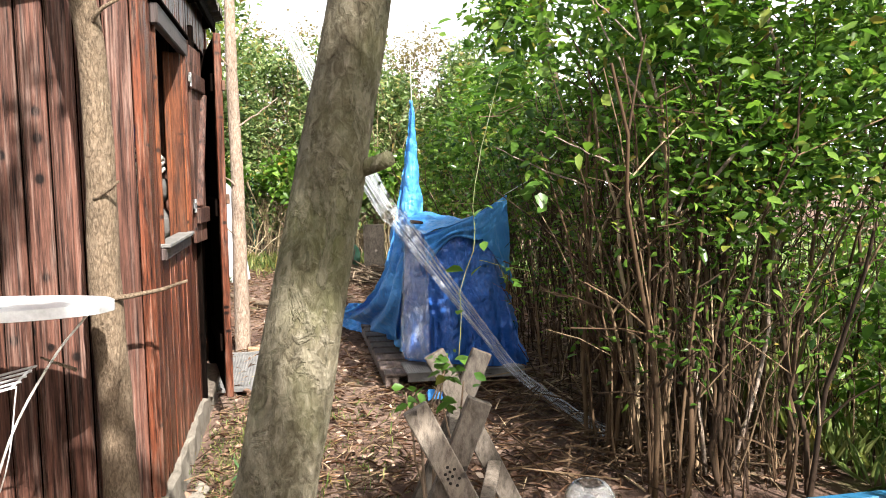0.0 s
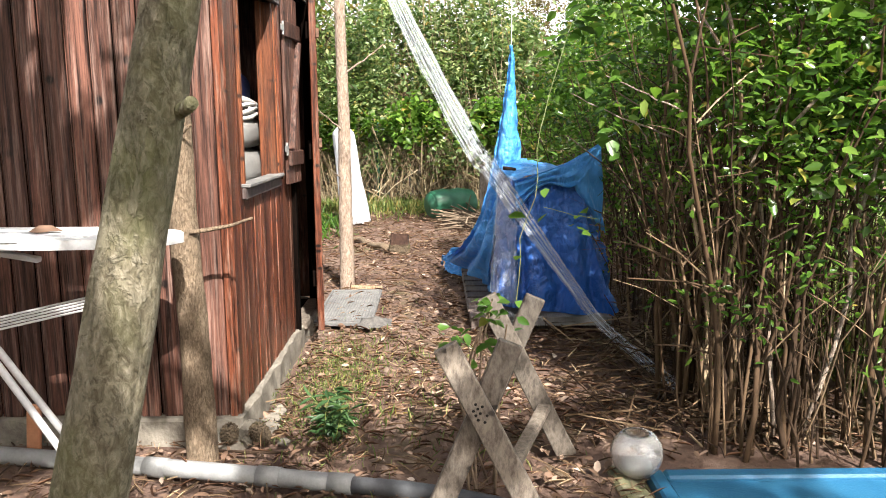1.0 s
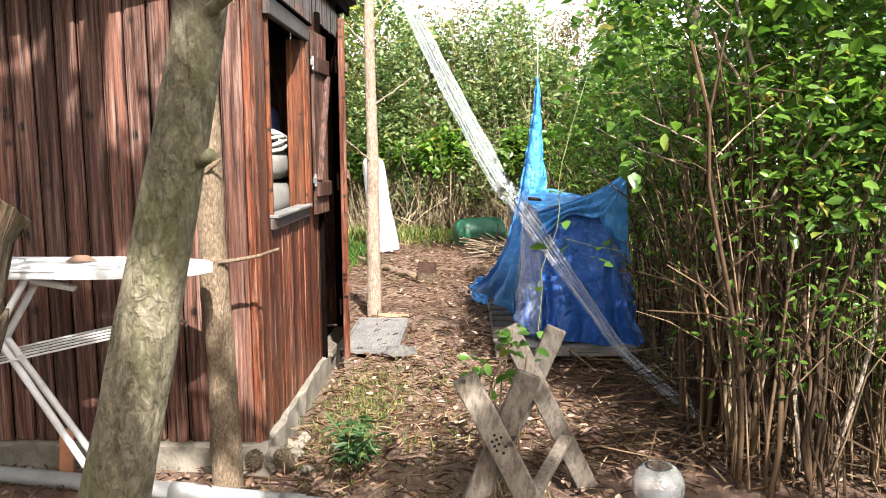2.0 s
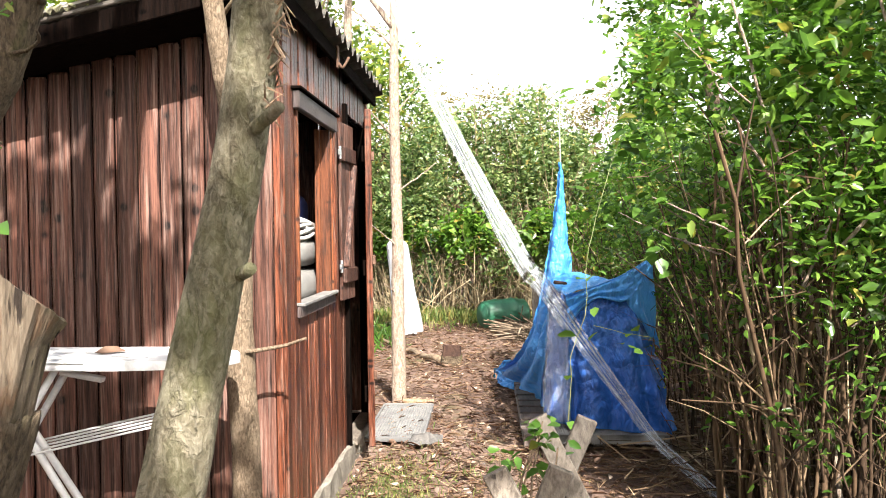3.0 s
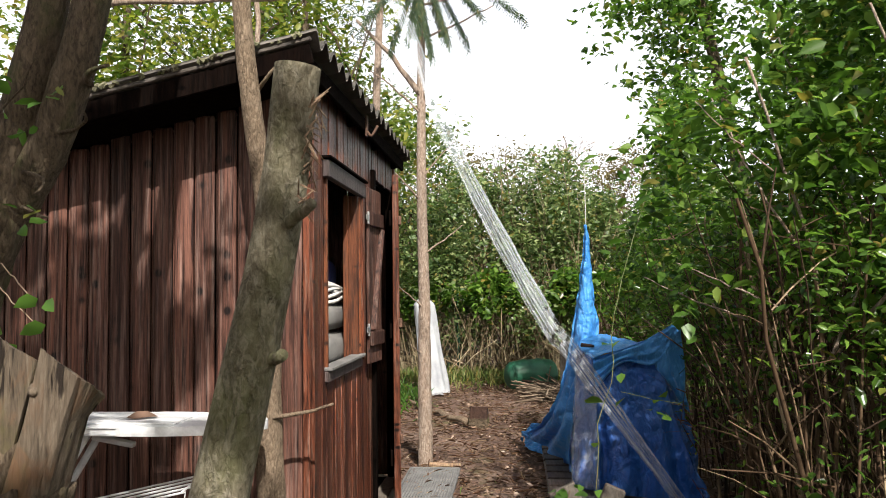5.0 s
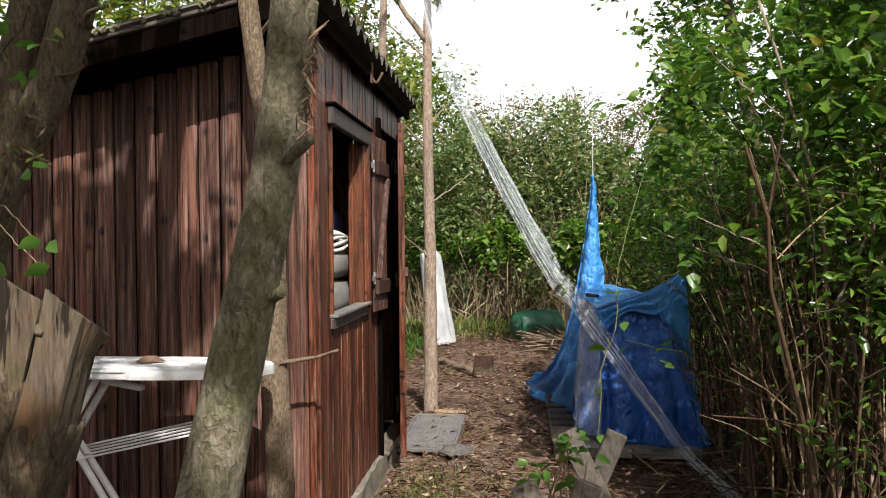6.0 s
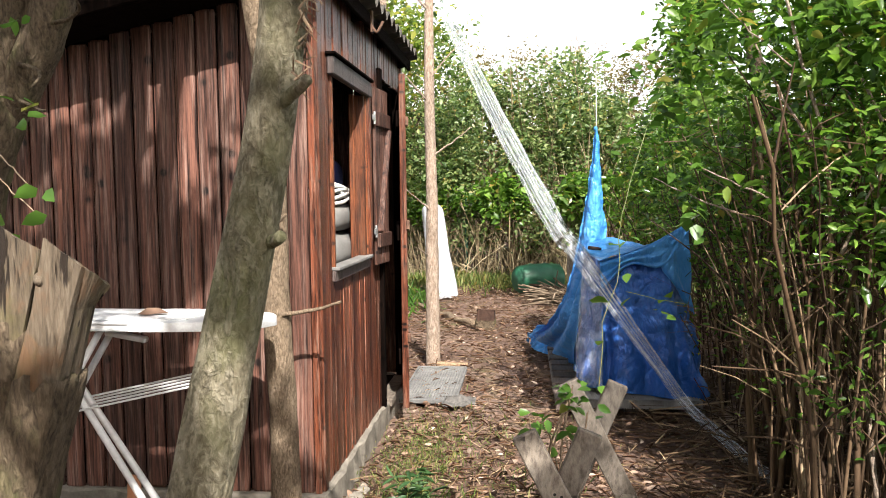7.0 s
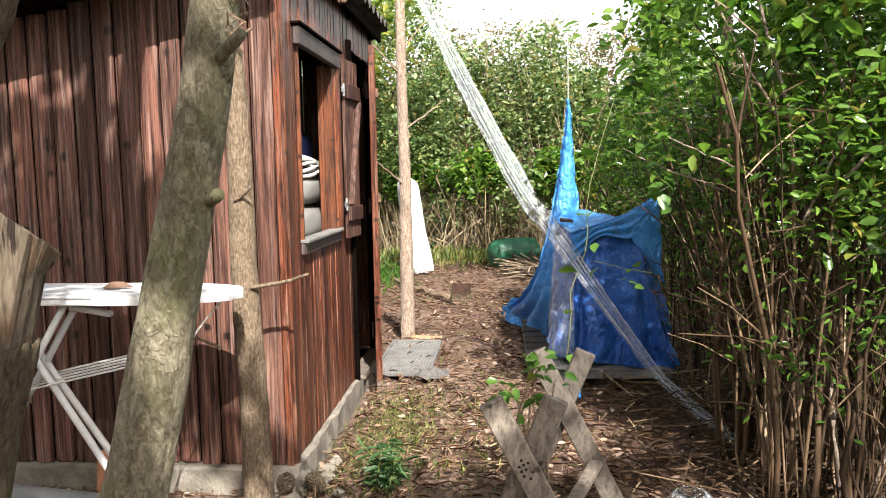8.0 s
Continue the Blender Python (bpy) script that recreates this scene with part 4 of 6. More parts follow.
def pine_cone(c, r, tall, turn):
    """Overlapping woody scales set in a spiral round a closed core."""
    bm = bmesh.new()
    bmesh.ops.create_icosphere(bm, subdivisions=2, radius=1.0, matrix=Matrix.Diagonal((r * 0.82, r * 0.82, tall * 0.48, 1)))
    n = 110
    for k in range(n):
        t = (k + 0.5) / n
        z = tall * 0.5 * (1 - 2 * t)
        w = r * math.sqrt(max(0.02, 1 - (2 * t - 1) ** 2))
        a = k * 2.39996
        rad, tan, up = Vector((math.cos(a), math.sin(a), 0)), Vector((-math.sin(a), math.cos(a), 0)), Vector((0, 0, 1))
        p = rad * w * 0.8 + up * z
        q = 0.011
        tip = bm.verts.new(p + rad * 0.010 + up * 0.010)
        ring = [bm.verts.new(p + tan * q * e + up * f + rad * g) for e, f, g in ((-1, 0.004, 0.002), (0, -0.008, 0.004), (1, 0.004, 0.002), (0, 0.014, 0.001))]
        for e in range(4):
            bm.faces.new((ring[e], ring[(e + 1) % 4], tip))
    bmesh.ops.transform(bm, matrix=Matrix.Translation(c) @ turn, verts=bm.verts[:])
    return bm


for c, turn in (((-0.033, -0.035, 0.045), Euler((0.5, 0.3, 0)).to_matrix().to_4x4()), ((0.10, -0.03, 0.045), Euler((0.4, -0.5, 0)).to_matrix().to_4x4())):
    solid("pine_cone", pine_cone(c, 0.042, 0.10, turn), M_BARKDARK, "dark pine cone lying at the plinth's corner", "pine cone", "", False, "pine cones")
solid("stone", stone((0.045, 0.0, 0.035), (0.055, 0.05, 0.06), 6.6), M_CONCRETE, "pale broken concrete lump at the corner", "stone", "", False, "stones")
for i in range(6):
    c = (0.08 + rnd.uniform(0, 0.16), -0.05 + i * 0.09 + rnd.uniform(-.03, .03), 0.01)
    r = rnd.uniform(0.018, 0.045)
    solid("stone", stone(c, (r, r * rnd.uniform(.7, 1.2), r * .6), 20 + i), M_CONCRETE, "pale crumbled concrete chunk by the plinth", "stone", "", False, "stones")

# door mat grating
grate = thing("door_grating", (0.25, 2.35, 0), "grey metal grating laid before the shed door", "grating")
GX0, GX1, GY0, GY1 = 0.03, 0.42, 1.86, 2.86
part("plate", box(((GX0 + GX1) / 2, (GY0 + GY1) / 2, 0.012), (GX1 - GX0, GY1 - GY0, 0.012), 0.003), M_STONE, grate)
ribs = Soup()
for i in range(46):
    yy = GY0 + 0.02 + i * (GY1 - GY0 - 0.04) / 45
    ribs.tube([(GX0 + 0.01, yy, 0.021), (GX1 - 0.01, yy, 0.021)], 0.0055, 5)
for i in range(18):
    xx = GX0 + 0.02 + i * (GX1 - GX0 - 0.04) / 17
    ribs.tube([(xx, GY0 + 0.01, 0.023), (xx, GY1 - 0.01, 0.023)], 0.0045, 5)
part("mesh", ribs.mesh("mesh"), M_GRATE, grate)
for a, b in (((GX0, GY0, .02), (GX1, GY0, .02)), ((GX0, GY1, .02), (GX1, GY1, .02)), ((GX0, GY0, .02), (GX0, GY1, .02)), ((GX1, GY0, .02), (GX1, GY1, .02))):
    part("rim", span(a, b, 0.018, 0.03), M_GRATE, grate)
solid("grey_rag", cloth("grey_rag", [[(0.34, 1.72, 0.02), (0.45, 1.74, 0.02), (0.56, 1.80, 0.02)], [(0.36, 1.82, 0.05), (0.46, 1.84, 0.06), (0.56, 1.88, 0.03)], [(0.40, 1.9, 0.02), (0.48, 1.93, 0.025), (0.56, 1.95, 0.02)]], 20, 16, 0.02, 14), M_STONE, "crumpled dark grey sheet on the ground", "rag", "", True)

# ---- sawbuck ----
saw = thing("sawhorse", (1.05, -0.6, 0), "old grey wooden sawhorse with crossed legs", "sawhorse")


def plank_leg(a, b, w=0.082, d=0.03):
    return span(a, b, w, d, (0, 1, 0), 0.004)


LEGS = [((0.885, -0.79, 0.66), (1.222, -0.79, 0.0)), ((1.10, -0.755, 0.66), (0.83, -0.755, 0.0)), ((1.06, -0.18, 0.68), (1.40, -0.18, 0.0)), ((1.262, -0.15, 0.67), (0.98, -0.15, 0.0))]
for a, b in LEGS:
    part("leg", plank_leg(a, b), M_GREYWOOD, saw)
part("rail", span((1.03, -0.74, 0.43), (1.14, -0.19, 0.43), 0.05, 0.03), M_GREYWOOD, saw)
part("rail", span((1.10, -0.74, 0.20), (1.30, -0.19, 0.22), 0.05, 0.028), M_GREYWOOD, saw)
# thin black discs on the face stand in for the holes' inner shade
dots = Soup()
lv = (Vector(LEGS[0][1]) - Vector(LEGS[0][0])).normalized()
lx = Vector((-lv.z, 0, lv.x))
for r in range(5):
    for q in range(-1, 2):
        if (r in (0, 4) and q) or rnd.random() < 0.12:
            continue
        c = Vector(LEGS[0][0]) + lv * (0.215 + r * 0.017) + lx * (q * 0.016)
        c.y = -0.8045
        dots.tube([c, c + Vector((0, -0.001, 0))], 0.0052, 8)
part("drill_holes", dots.mesh("drill_holes"), M_BLACK, saw, "cluster of black discs for the shade inside drilled holes")

# sapling growing through the sawhorse
sap = thing("sapling", (1.04, -0.45, 0), "small green sapling growing up through the sawhorse", "plant")
lp = []
for i in range(7):
    a = Vector((1.0 + rnd.uniform(-.05, .08), -0.45 + rnd.uniform(-.1, .1), 0.0))
    b = a + Vector((rnd.uniform(-.10, .12), rnd.uniform(-.1, .1), rnd.uniform(.55, .78)))
    pts = limb(a, b, 0.12, 8, 40 + i)
    part("stem", Soup().tube(pts, np.linspace(0.006, 0.003, 8), 6).mesh("stem"), M_TWIG, sap, "", True)
    lp += [pts[-1] + Vector((rnd.gauss(0, .03), rnd.gauss(0, .03), rnd.gauss(0, .03))) for _ in range(6)]
part("leaves", leaves("leaves", lp, 0.05, 0.6), M_VINE, sap)

# ---- glass globe and blue basin ----


def globe():
    """A hollow bowl of glass, open at the top."""
    bm = bmesh.new()
    for r, flip in ((0.1, False), (0.094, True)):
        g = bmesh.ops.create_uvsphere(bm, u_segments=48, v_segments=32, radius=r)
        if flip:
            bmesh.ops.reverse_faces(bm, faces=list({f for v in g["verts"] for f in v.link_faces}))
    bmesh.ops.delete(bm, geom=[v for v in bm.verts if v.co.z > 0.083], context="VERTS")
    rims = [e for e in bm.edges if e.is_boundary]
    bmesh.ops.bridge_loops(bm, edges=rims)
    for v in bm.verts:
        v.co.z = max(v.co.z, -0.09 if v.co.length > 0.097 else -0.086)
    bmesh.ops.translate(bm, verts=bm.verts[:], vec=(1.633, -0.37, 0.10))
    return bm


gl = thing("glass_globe", (1.633, -0.37, 0.01), "clear crackled glass globe resting on a mossy kerb", "globe")
part("shell", globe(), M_GLASS, gl, "", True)
part("inside", pillow((1.635, -0.37, 0.045), (0.12, 0.12, 0.05)), M_CUSHION, gl, "pale base inside the globe", True)

basin = thing("basin", (2.3, -0.8, 0), "blue painted concrete garden basin", "basin")
BX0, BX1, BY0, BY1 = 1.73, 3.1, -1.9, -0.42
for c, s in ((((BX0 + BX1) / 2, BY1, -0.03), (BX1 - BX0, 0.07, 0.14)), (((BX0 + BX1) / 2, BY0, -0.03), (BX1 - BX0, 0.07, 0.14)),
             ((BX0 - 0.03, (BY0 + BY1) / 2, -0.03), (0.06, BY1 - BY0 + 0.07, 0.14)), ((BX1 + 0.03, (BY0 + BY1) / 2, -0.03), (0.06, BY1 - BY0 + 0.07, 0.14))):
    part("rim", box(c, s, 0.01), M_BASIN, basin)
part("bed", box(((BX0 + BX1) / 2, (BY0 + BY1) / 2, 0.005), (BX1 - BX0 - 0.02, BY1 - BY0 - 0.072, 0.03), 0.0), M_BASIN, basin, "sunken blue bed")
solid("kerb_stone", box((1.60, -0.58, -0.045), (0.12, 0.6, 0.11), 0.015), M_MOSS, "mossy kerb stone beside the blue basin", "kerb")

# ---- pallet, tarpaulins, film ----
pal = thing("pallet", (1.6, 2.5, 0), "old wooden pallet with a ribbed mat under the tarpaulin", "pallet")
for i in range(9):
    part("plank", box((1.58, 1.80 + i * 0.2, 0.085), (0.98 + rnd.uniform(-.02, .02), 0.155, 0.024), 0.005), M_PLANK, pal)
for xx in (1.14, 1.58, 2.0):
    part("bearer", box((xx, 2.6, 0.037), (0.09, 1.75, 0.072), 0.005), M_PLANK, pal)
rib = bmesh.new()
box((1.62, 1.80, 0.104), (0.78, 0.30, 0.012), 0.0, None, rib)
for i in range(52):
    box((1.238 + i * 0.015, 1.80, 0.110), (0.007, 0.302, 0.012), 0.0, None, rib)
    box((1.238 + i * 0.015, 1.648, 0.085), (0.007, 0.008, 0.06), 0.0, None, rib)
box((1.62, 1.653, 0.085), (0.78, 0.006, 0.056), 0.0, None, rib)
part("ribbed_mat", rib, M_RUBBER, pal, "grey ribbed mat edge")
stack = thing("crate", (1.6, 2.6, 0.1), "wooden crate hidden under blue tarpaulins", "crate")
for zz in (0.25, 0.5, 0.75):
    part("slat", box((1.60, 2.13, zz), (0.40, 0.02, 0.2), 0.004), M_GREYWOOD, stack)
    part("slat", box((1.60, 3.2, zz), (0.40, 0.02, 0.2), 0.004), M_GREYWOOD, stack)
    for xx in (1.41, 1.79):
        part("slat", box((xx, 2.665, zz), (0.02, 1.05, 0.2), 0.004), M_GREYWOOD, stack)
part("lid", box((1.60, 2.665, 0.88), (0.42, 1.1, 0.03), 0.004), M_GREYWOOD, stack)

dark = thing("tarpaulin", (1.6, 1.85, 0.1), "dark blue tarpaulin hanging in folds over the crate", "tarpaulin")
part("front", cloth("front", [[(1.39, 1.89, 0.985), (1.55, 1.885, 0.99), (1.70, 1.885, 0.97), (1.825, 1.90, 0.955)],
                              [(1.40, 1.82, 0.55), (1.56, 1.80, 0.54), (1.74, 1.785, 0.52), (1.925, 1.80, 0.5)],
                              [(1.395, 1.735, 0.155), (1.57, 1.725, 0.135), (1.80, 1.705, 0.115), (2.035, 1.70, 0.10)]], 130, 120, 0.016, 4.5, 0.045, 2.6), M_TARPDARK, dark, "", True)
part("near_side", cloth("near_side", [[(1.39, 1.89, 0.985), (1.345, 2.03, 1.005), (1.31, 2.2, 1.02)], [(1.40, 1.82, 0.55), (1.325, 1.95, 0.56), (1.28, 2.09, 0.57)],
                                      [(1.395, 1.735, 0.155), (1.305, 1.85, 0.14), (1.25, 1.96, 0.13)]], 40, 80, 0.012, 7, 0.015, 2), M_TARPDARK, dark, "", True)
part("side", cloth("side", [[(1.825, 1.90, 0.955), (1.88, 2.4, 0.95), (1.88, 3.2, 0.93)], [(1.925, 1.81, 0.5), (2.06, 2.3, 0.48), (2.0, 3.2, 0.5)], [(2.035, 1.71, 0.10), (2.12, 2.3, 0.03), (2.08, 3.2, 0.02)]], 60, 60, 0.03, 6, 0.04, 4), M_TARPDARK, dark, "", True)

light = thing("tarpaulin", (1.5, 2.6, 0.1), "light blue tarpaulin pulled up into a tied peak", "tarpaulin")
part("top", cloth("top", [[(1.385, 1.885, 0.985), (1.55, 1.885, 1.03), (1.75, 1.885, 1.11), (1.953, 1.89, 1.235)],
                          [(1.325, 2.15, 1.025), (1.5, 2.2, 1.05), (1.7, 2.2, 1.05), (1.89, 2.2, 1.06)],
                          [(1.36, 2.5, 1.06), (1.53, 2.6, 1.095), (1.68, 2.65, 1.055), (1.85, 2.6, 1.0)],
                          [(1.36, 3.3, 0.95), (1.53, 3.3, 0.97), (1.70, 3.3, 0.95), (1.88, 3.3, 0.92)]], 70, 80, 0.012, 7), M_TARP, light, "", True)
# pulled taut from the tied corner, its folds fan out from there
part("front_flap", cloth("front_flap", [[(1.953, 1.885, 1.235), (1.954, 1.886, 1.21), (1.955, 1.888, 1.17)],
                                        [(1.75, 1.872, 1.115), (1.765, 1.862, 1.04), (1.785, 1.858, 0.95)],
                                        [(1.55, 1.868, 1.035), (1.565, 1.852, 0.995), (1.58, 1.848, 0.957)],
                                        [(1.385, 1.868, 0.985), (1.39, 1.848, 0.88), (1.397, 1.838, 0.788)]], 60, 90, 0.007, 9, 0.014, 3.0), M_TARP, light, "", True)
part("corner_fall", cloth("corner_fall", [[(1.80, 1.873, 1.13), (1.87, 1.878, 1.175), (1.956, 1.888, 1.235)], [(1.78, 1.858, 0.955), (1.87, 1.88, 0.98), (1.985, 1.93, 0.95)],
                                          [(1.85, 1.872, 0.85), (1.93, 1.895, 0.79), (2.0, 1.95, 0.73)], [(1.95, 1.90, 0.70), (1.98, 1.925, 0.66), (2.005, 1.95, 0.62)]], 50, 60, 0.010, 8, 0.012, 2.0), M_TARP, light, "", True)
part("left_drape", cloth("left_drape", [[(1.33, 2.2, 1.02), (1.345, 2.7, 1.06), (1.36, 3.3, 0.95)], [(1.31, 2.2, 0.5), (1.30, 2.7, 0.5), (1.28, 3.3, 0.5)], [(1.29, 2.2, 0.12), (1.27, 2.7, 0.10), (1.25, 3.3, 0.06)]], 60, 60, 0.02, 7, 0.02, 4), M_TARP, light, "", True)
# the free end is tied up high and fans out down to the earth
part("peak", cloth("peak", [[(1.418, 2.6, 1.93), (1.43, 2.58, 1.93), (1.442, 2.6, 1.93)],
                            [(1.398, 2.6, 1.70), (1.43, 2.55, 1.70), (1.46, 2.6, 1.70)],
                            [(1.365, 2.6, 1.46), (1.425, 2.53, 1.45), (1.48, 2.62, 1.44)],
                            [(1.28, 2.6, 0.99), (1.39, 2.49, 1.03), (1.51, 2.65, 1.10)],
                            [(1.20, 2.55, 0.66), (1.27, 2.42, 0.70), (1.34, 2.28, 0.78)],
                            [(1.09, 2.75, 0.42), (1.18, 2.5, 0.42), (1.29, 2.22, 0.45)],
                            [(0.97, 3.45, 0.20), (1.10, 3.0, 0.17), (1.26, 2.4, 0.16)]], 60, 150, 0.012, 8, 0.03, 2.6), M_TARP, light, "twisted peak tied upward", True)
part("cord", Soup().tube([(1.43, 2.6, 1.92), (1.435, 2.7, 2.6), (1.44, 2.8, 3.4)], 0.003, 5).mesh("cord"), M_ROPE, light)
part("cord", Soup().tube([(1.94, 1.9, 1.235), (2.2, 2.0, 1.36), (2.5, 2.1, 1.5)], 0.003, 5).mesh("cord"), M_ROPE, light)
part("tail", cloth("tail", [[(0.92, 3.95, 0.05), (1.0, 3.75, 0.22), (1.1, 3.55, 0.26), (1.25, 3.2, 0.28)], [(0.93, 3.85, 0.12), (1.03, 3.6, 0.17), (1.15, 3.4, 0.16), (1.27, 3.1, 0.2)],
                            [(0.94, 3.75, 0.02), (1.06, 3.45, 0.03), (1.18, 3.25, 0.04), (1.31, 3.0, 0.05)]], 70, 50, 0.045, 13), M_TARP, light, "crumpled tail on the ground", True)
solid("branch_piece", Soup().tube(limb((1.335, 2.13, 1.055), (1.42, 2.12, 1.045), 0.3, 6, 77), [.014, .013, .012, .011, .01, .008], 8, .15, 30).mesh("branch_piece"), M_LOGEND, "short brown stick lying on the tarpaulin", "stick", "", True)


def film_strip(pts, widths, n):
    c = curve(pts, n)
    w = np.interp(np.linspace(0, 1, n), np.linspace(0, 1, len(widths)), widths)
    v, f = [], []
    ns = 29
    for i in range(n):
        d = Vector(c[min(i + 1, n - 1)] - c[max(i - 1, 0)]).normalized()
        side = d.cross(Vector((0.25, 1, 0.2))).normalized()
        nr = side.cross(d)
        for k in range(ns):
            u = k / (ns - 1) - 0.5
            z = 0.012 * w[i] * math.sin(u * 37 + 1.3 * math.sin(i * 0.11)) + 0.06 * w[i] * math.sin(u * 7 + 0.05 * i) + 0.05 * w[i] * noise.noise((u * 14, i * 0.12, 1))
            p = Vector(c[i]) + side * u * w[i] * (1 + 0.15 * noise.noise((i * 0.2, 5, 5))) + nr * z
            v.append(tuple(p))
    for i in range(n - 1):
        for k in range(ns - 1):
            a = i * ns + k
            f.append((a, a + 1, a + ns + 1, a + ns))
    me = bpy.data.meshes.new("strip")
    me.from_pydata(v, [], f)
    uv = me.uv_layers.new(name="along")
    for lp_ in me.loops:
        uv.data[lp_.index].uv = ((lp_.vertex_index % ns) / (ns - 1), (lp_.vertex_index // ns) * 0.03)
    me.update()
    return me


film = thing("plastic_film", (2.05, 0.55, 0), "long twisted strip of clear plastic film", "plastic film")
part("strip", film_strip([(-0.06, 1.92, 3.85), (0.08, 1.9, 3.48), (0.245, 1.9, 3.09), (0.37, 1.9, 2.67), (0.575, 1.9, 2.22), (0.80, 1.88, 1.77), (1.11, 1.84, 1.20), (1.20, 1.80, 1.09)], [0.085, 0.085, 0.085, 0.085, 0.10, 0.125, 0.135, 0.14], 110), M_FILM, film, "", True)
part("strip", film_strip([(1.195, 1.79, 1.10), (1.46, 1.62, 0.72), (1.70, 1.45, 0.38), (1.856, 1.33, 0.165), (2.02, 0.85, 0.05), (2.09, 0.42, 0.03)], [0.14, 0.105, 0.075, 0.07, 0.09, 0.17], 100), M_FILM, film, "", True)
part("wrap", cloth("wrap", [[(1.405, 1.865, 1.0), (1.34, 2.0, 1.02), (1.295, 2.18, 1.03)], [(1.40, 1.80, 0.6), (1.315, 1.93, 0.6), (1.265, 2.06, 0.62)], [(1.395, 1.72, 0.17), (1.30, 1.82, 0.16), (1.235, 1.93, 0.16)]], 30, 60, 0.012, 9, 0.01, 3, 0.001), M_WRAP, film, "loose film wrap hanging down", True)

# ---- things along the path ----
logp = thing("log", (0.50, 4.75, 0), "short dark split log standing on the path", "log")
part("block", slab_log((0.475, 4.86, -0.01), (0.485, 4.87, 0.20), 0.215, 0.19, 0.20, 3.0, 0.05), M_LOGEND, logp)
part("bark", bark_sheath((0.475, 4.86, -0.01), (0.485, 4.87, 0.20), 0.195, 0.175, 0.185, 9.0, 0.5), M_BARKDARK, logp, "dark ragged bark", True)
solid("fallen_branch", Soup().tube(limb((-0.62, 6.6, 0.04), (0.36, 4.85, 0.05), 0.05, 12, 3), np.linspace(0.022, 0.035, 12), 10, 0.1, 9).mesh("fallen_branch"), M_BARKTAN, "pale barkless branch lying across the path", "branch", "", True)
solid("stick", Soup().tube(limb((0.16, 3.02, 0.02), (0.42, 2.98, 0.02), 0.1, 8, 4), 0.022, 8, 0.15, 20).mesh("stick"), M_SPLIT, "split wood piece at the young pine's foot", "stick", "", True)

pine = trunk("young_pine", [(0.125, 3.08, -0.03), (0.12, 3.1, 0.7), (0.12, 3.13, 1.4), (0.105, 3.15, 2.2), (0.11, 3.15, 3.0), (0.12, 3.12, 4.2), (0.1, 3.1, 5.5)], [0.062, 0.055, 0.048, 0.043, 0.038, 0.03, 0.02],
             M_BARKRED, "slender pale-barked young conifer beside the shed", "tree", 110, 18, 0.10, 12)
for a, b, r, s in (((0.11, 3.14, 3.12), (-0.42, 3.0, 3.75), .030, 1), ((0.11, 3.14, 2.95), (-0.3, 2.95, 3.3), .012, 2), ((0.1, 3.14, 2.2), (-0.35, 2.7, 2.75), .009, 3),
                   ((0.12, 3.12, 1.75), (0.45, 3.2, 2.0), .009, 4), ((0.12, 3.12, 2.4), (0.4, 3.3, 2.75), .008, 5), ((0.12, 3.1, 1.3), (-0.1, 3.0, 1.5), .008, 6),
                   ((0.12, 3.1, 0.9), (0.02, 2.98, 1.0), .008, 7), ((0.12, 3.12, 3.6), (0.75, 3.2, 3.9), .012, 8), ((0.12, 3.12, 3.9), (0.9, 3.0, 3.95), .012, 9)):
    part("branch", Soup().tube(limb(a, b, 0.05, 9, s), np.linspace(r, r * .4, 9), 7, 0.1, 20).mesh("branch"), M_BARKRED, pine, "", True)
sp, ax = [], []
for a, b in (((0.12, 3.1, 4.35), (-0.32, 2.9, 3.72)), ((0.12, 3.1, 4.4), (0.5, 3.2, 3.62)), ((0.12, 3.1, 4.5), (0.97, 3.0, 3.74)), ((0.1, 3.1, 4.1), (0.22, 2.95, 3.45)), ((0.1, 3.1, 4.2), (-0.12, 3.05, 3.55)), ((0.12, 3.1, 4.4), (1.0, 2.7, 4.02)),
             ((0.12, 3.1, 4.3), (0.12, 2.85, 3.6)), ((0.12, 3.1, 4.35), (0.36, 3.0, 3.58)), ((0.12, 3.1, 4.2), (0.03, 3.0, 3.62)), ((0.12, 3.1, 4.4), (0.62, 3.0, 3.8)), ((0.12, 3.1, 4.3), (0.3, 3.2, 3.7))):
    a, b = Vector(a), Vector(b)
    for k in range(22):
        p = a.lerp(b, 0.25 + 0.75 * k / 21)
        for sgn in (-1, 1):
            dr = ((b - a).normalized() + sgn * 0.9 * (b - a).normalized().cross(Vector((0, 0, 1))) + Vector((0, 0, -0.9))).normalized()
            for q in range(7):
                c = p + dr * (0.02 * q)
                for s2 in (-1, 1):
                    sp.append(c)
                    ax.append(dr * 0.6 + s2 * dr.cross(Vector((0, 0.4, 1))) * 0.9)
part("needles", leaves("needles", [tuple(p) for p in sp], 0.042, 0.15, 0, 0.9, 0.3, [tuple(a) for a in ax]), M_NEEDLE, pine)

# second slim pine behind the roof
pine2 = trunk("young_pine", [(-0.45, 3.6, 0), (-0.42, 3.6, 1.5), (-0.36, 3.55, 3.0), (-0.28, 3.5, 4.5)], [0.05, 0.045, 0.036, 0.03], M_BARKRED, "slim bare reddish conifer behind the shed roof", "tree", 50, 14, 0.1, 12)

# white sheeting propped behind
ws = thing("white_sheet", (-0.25, 7.4, 0), "white plastic sheeting draped over a leaning post", "sheet")


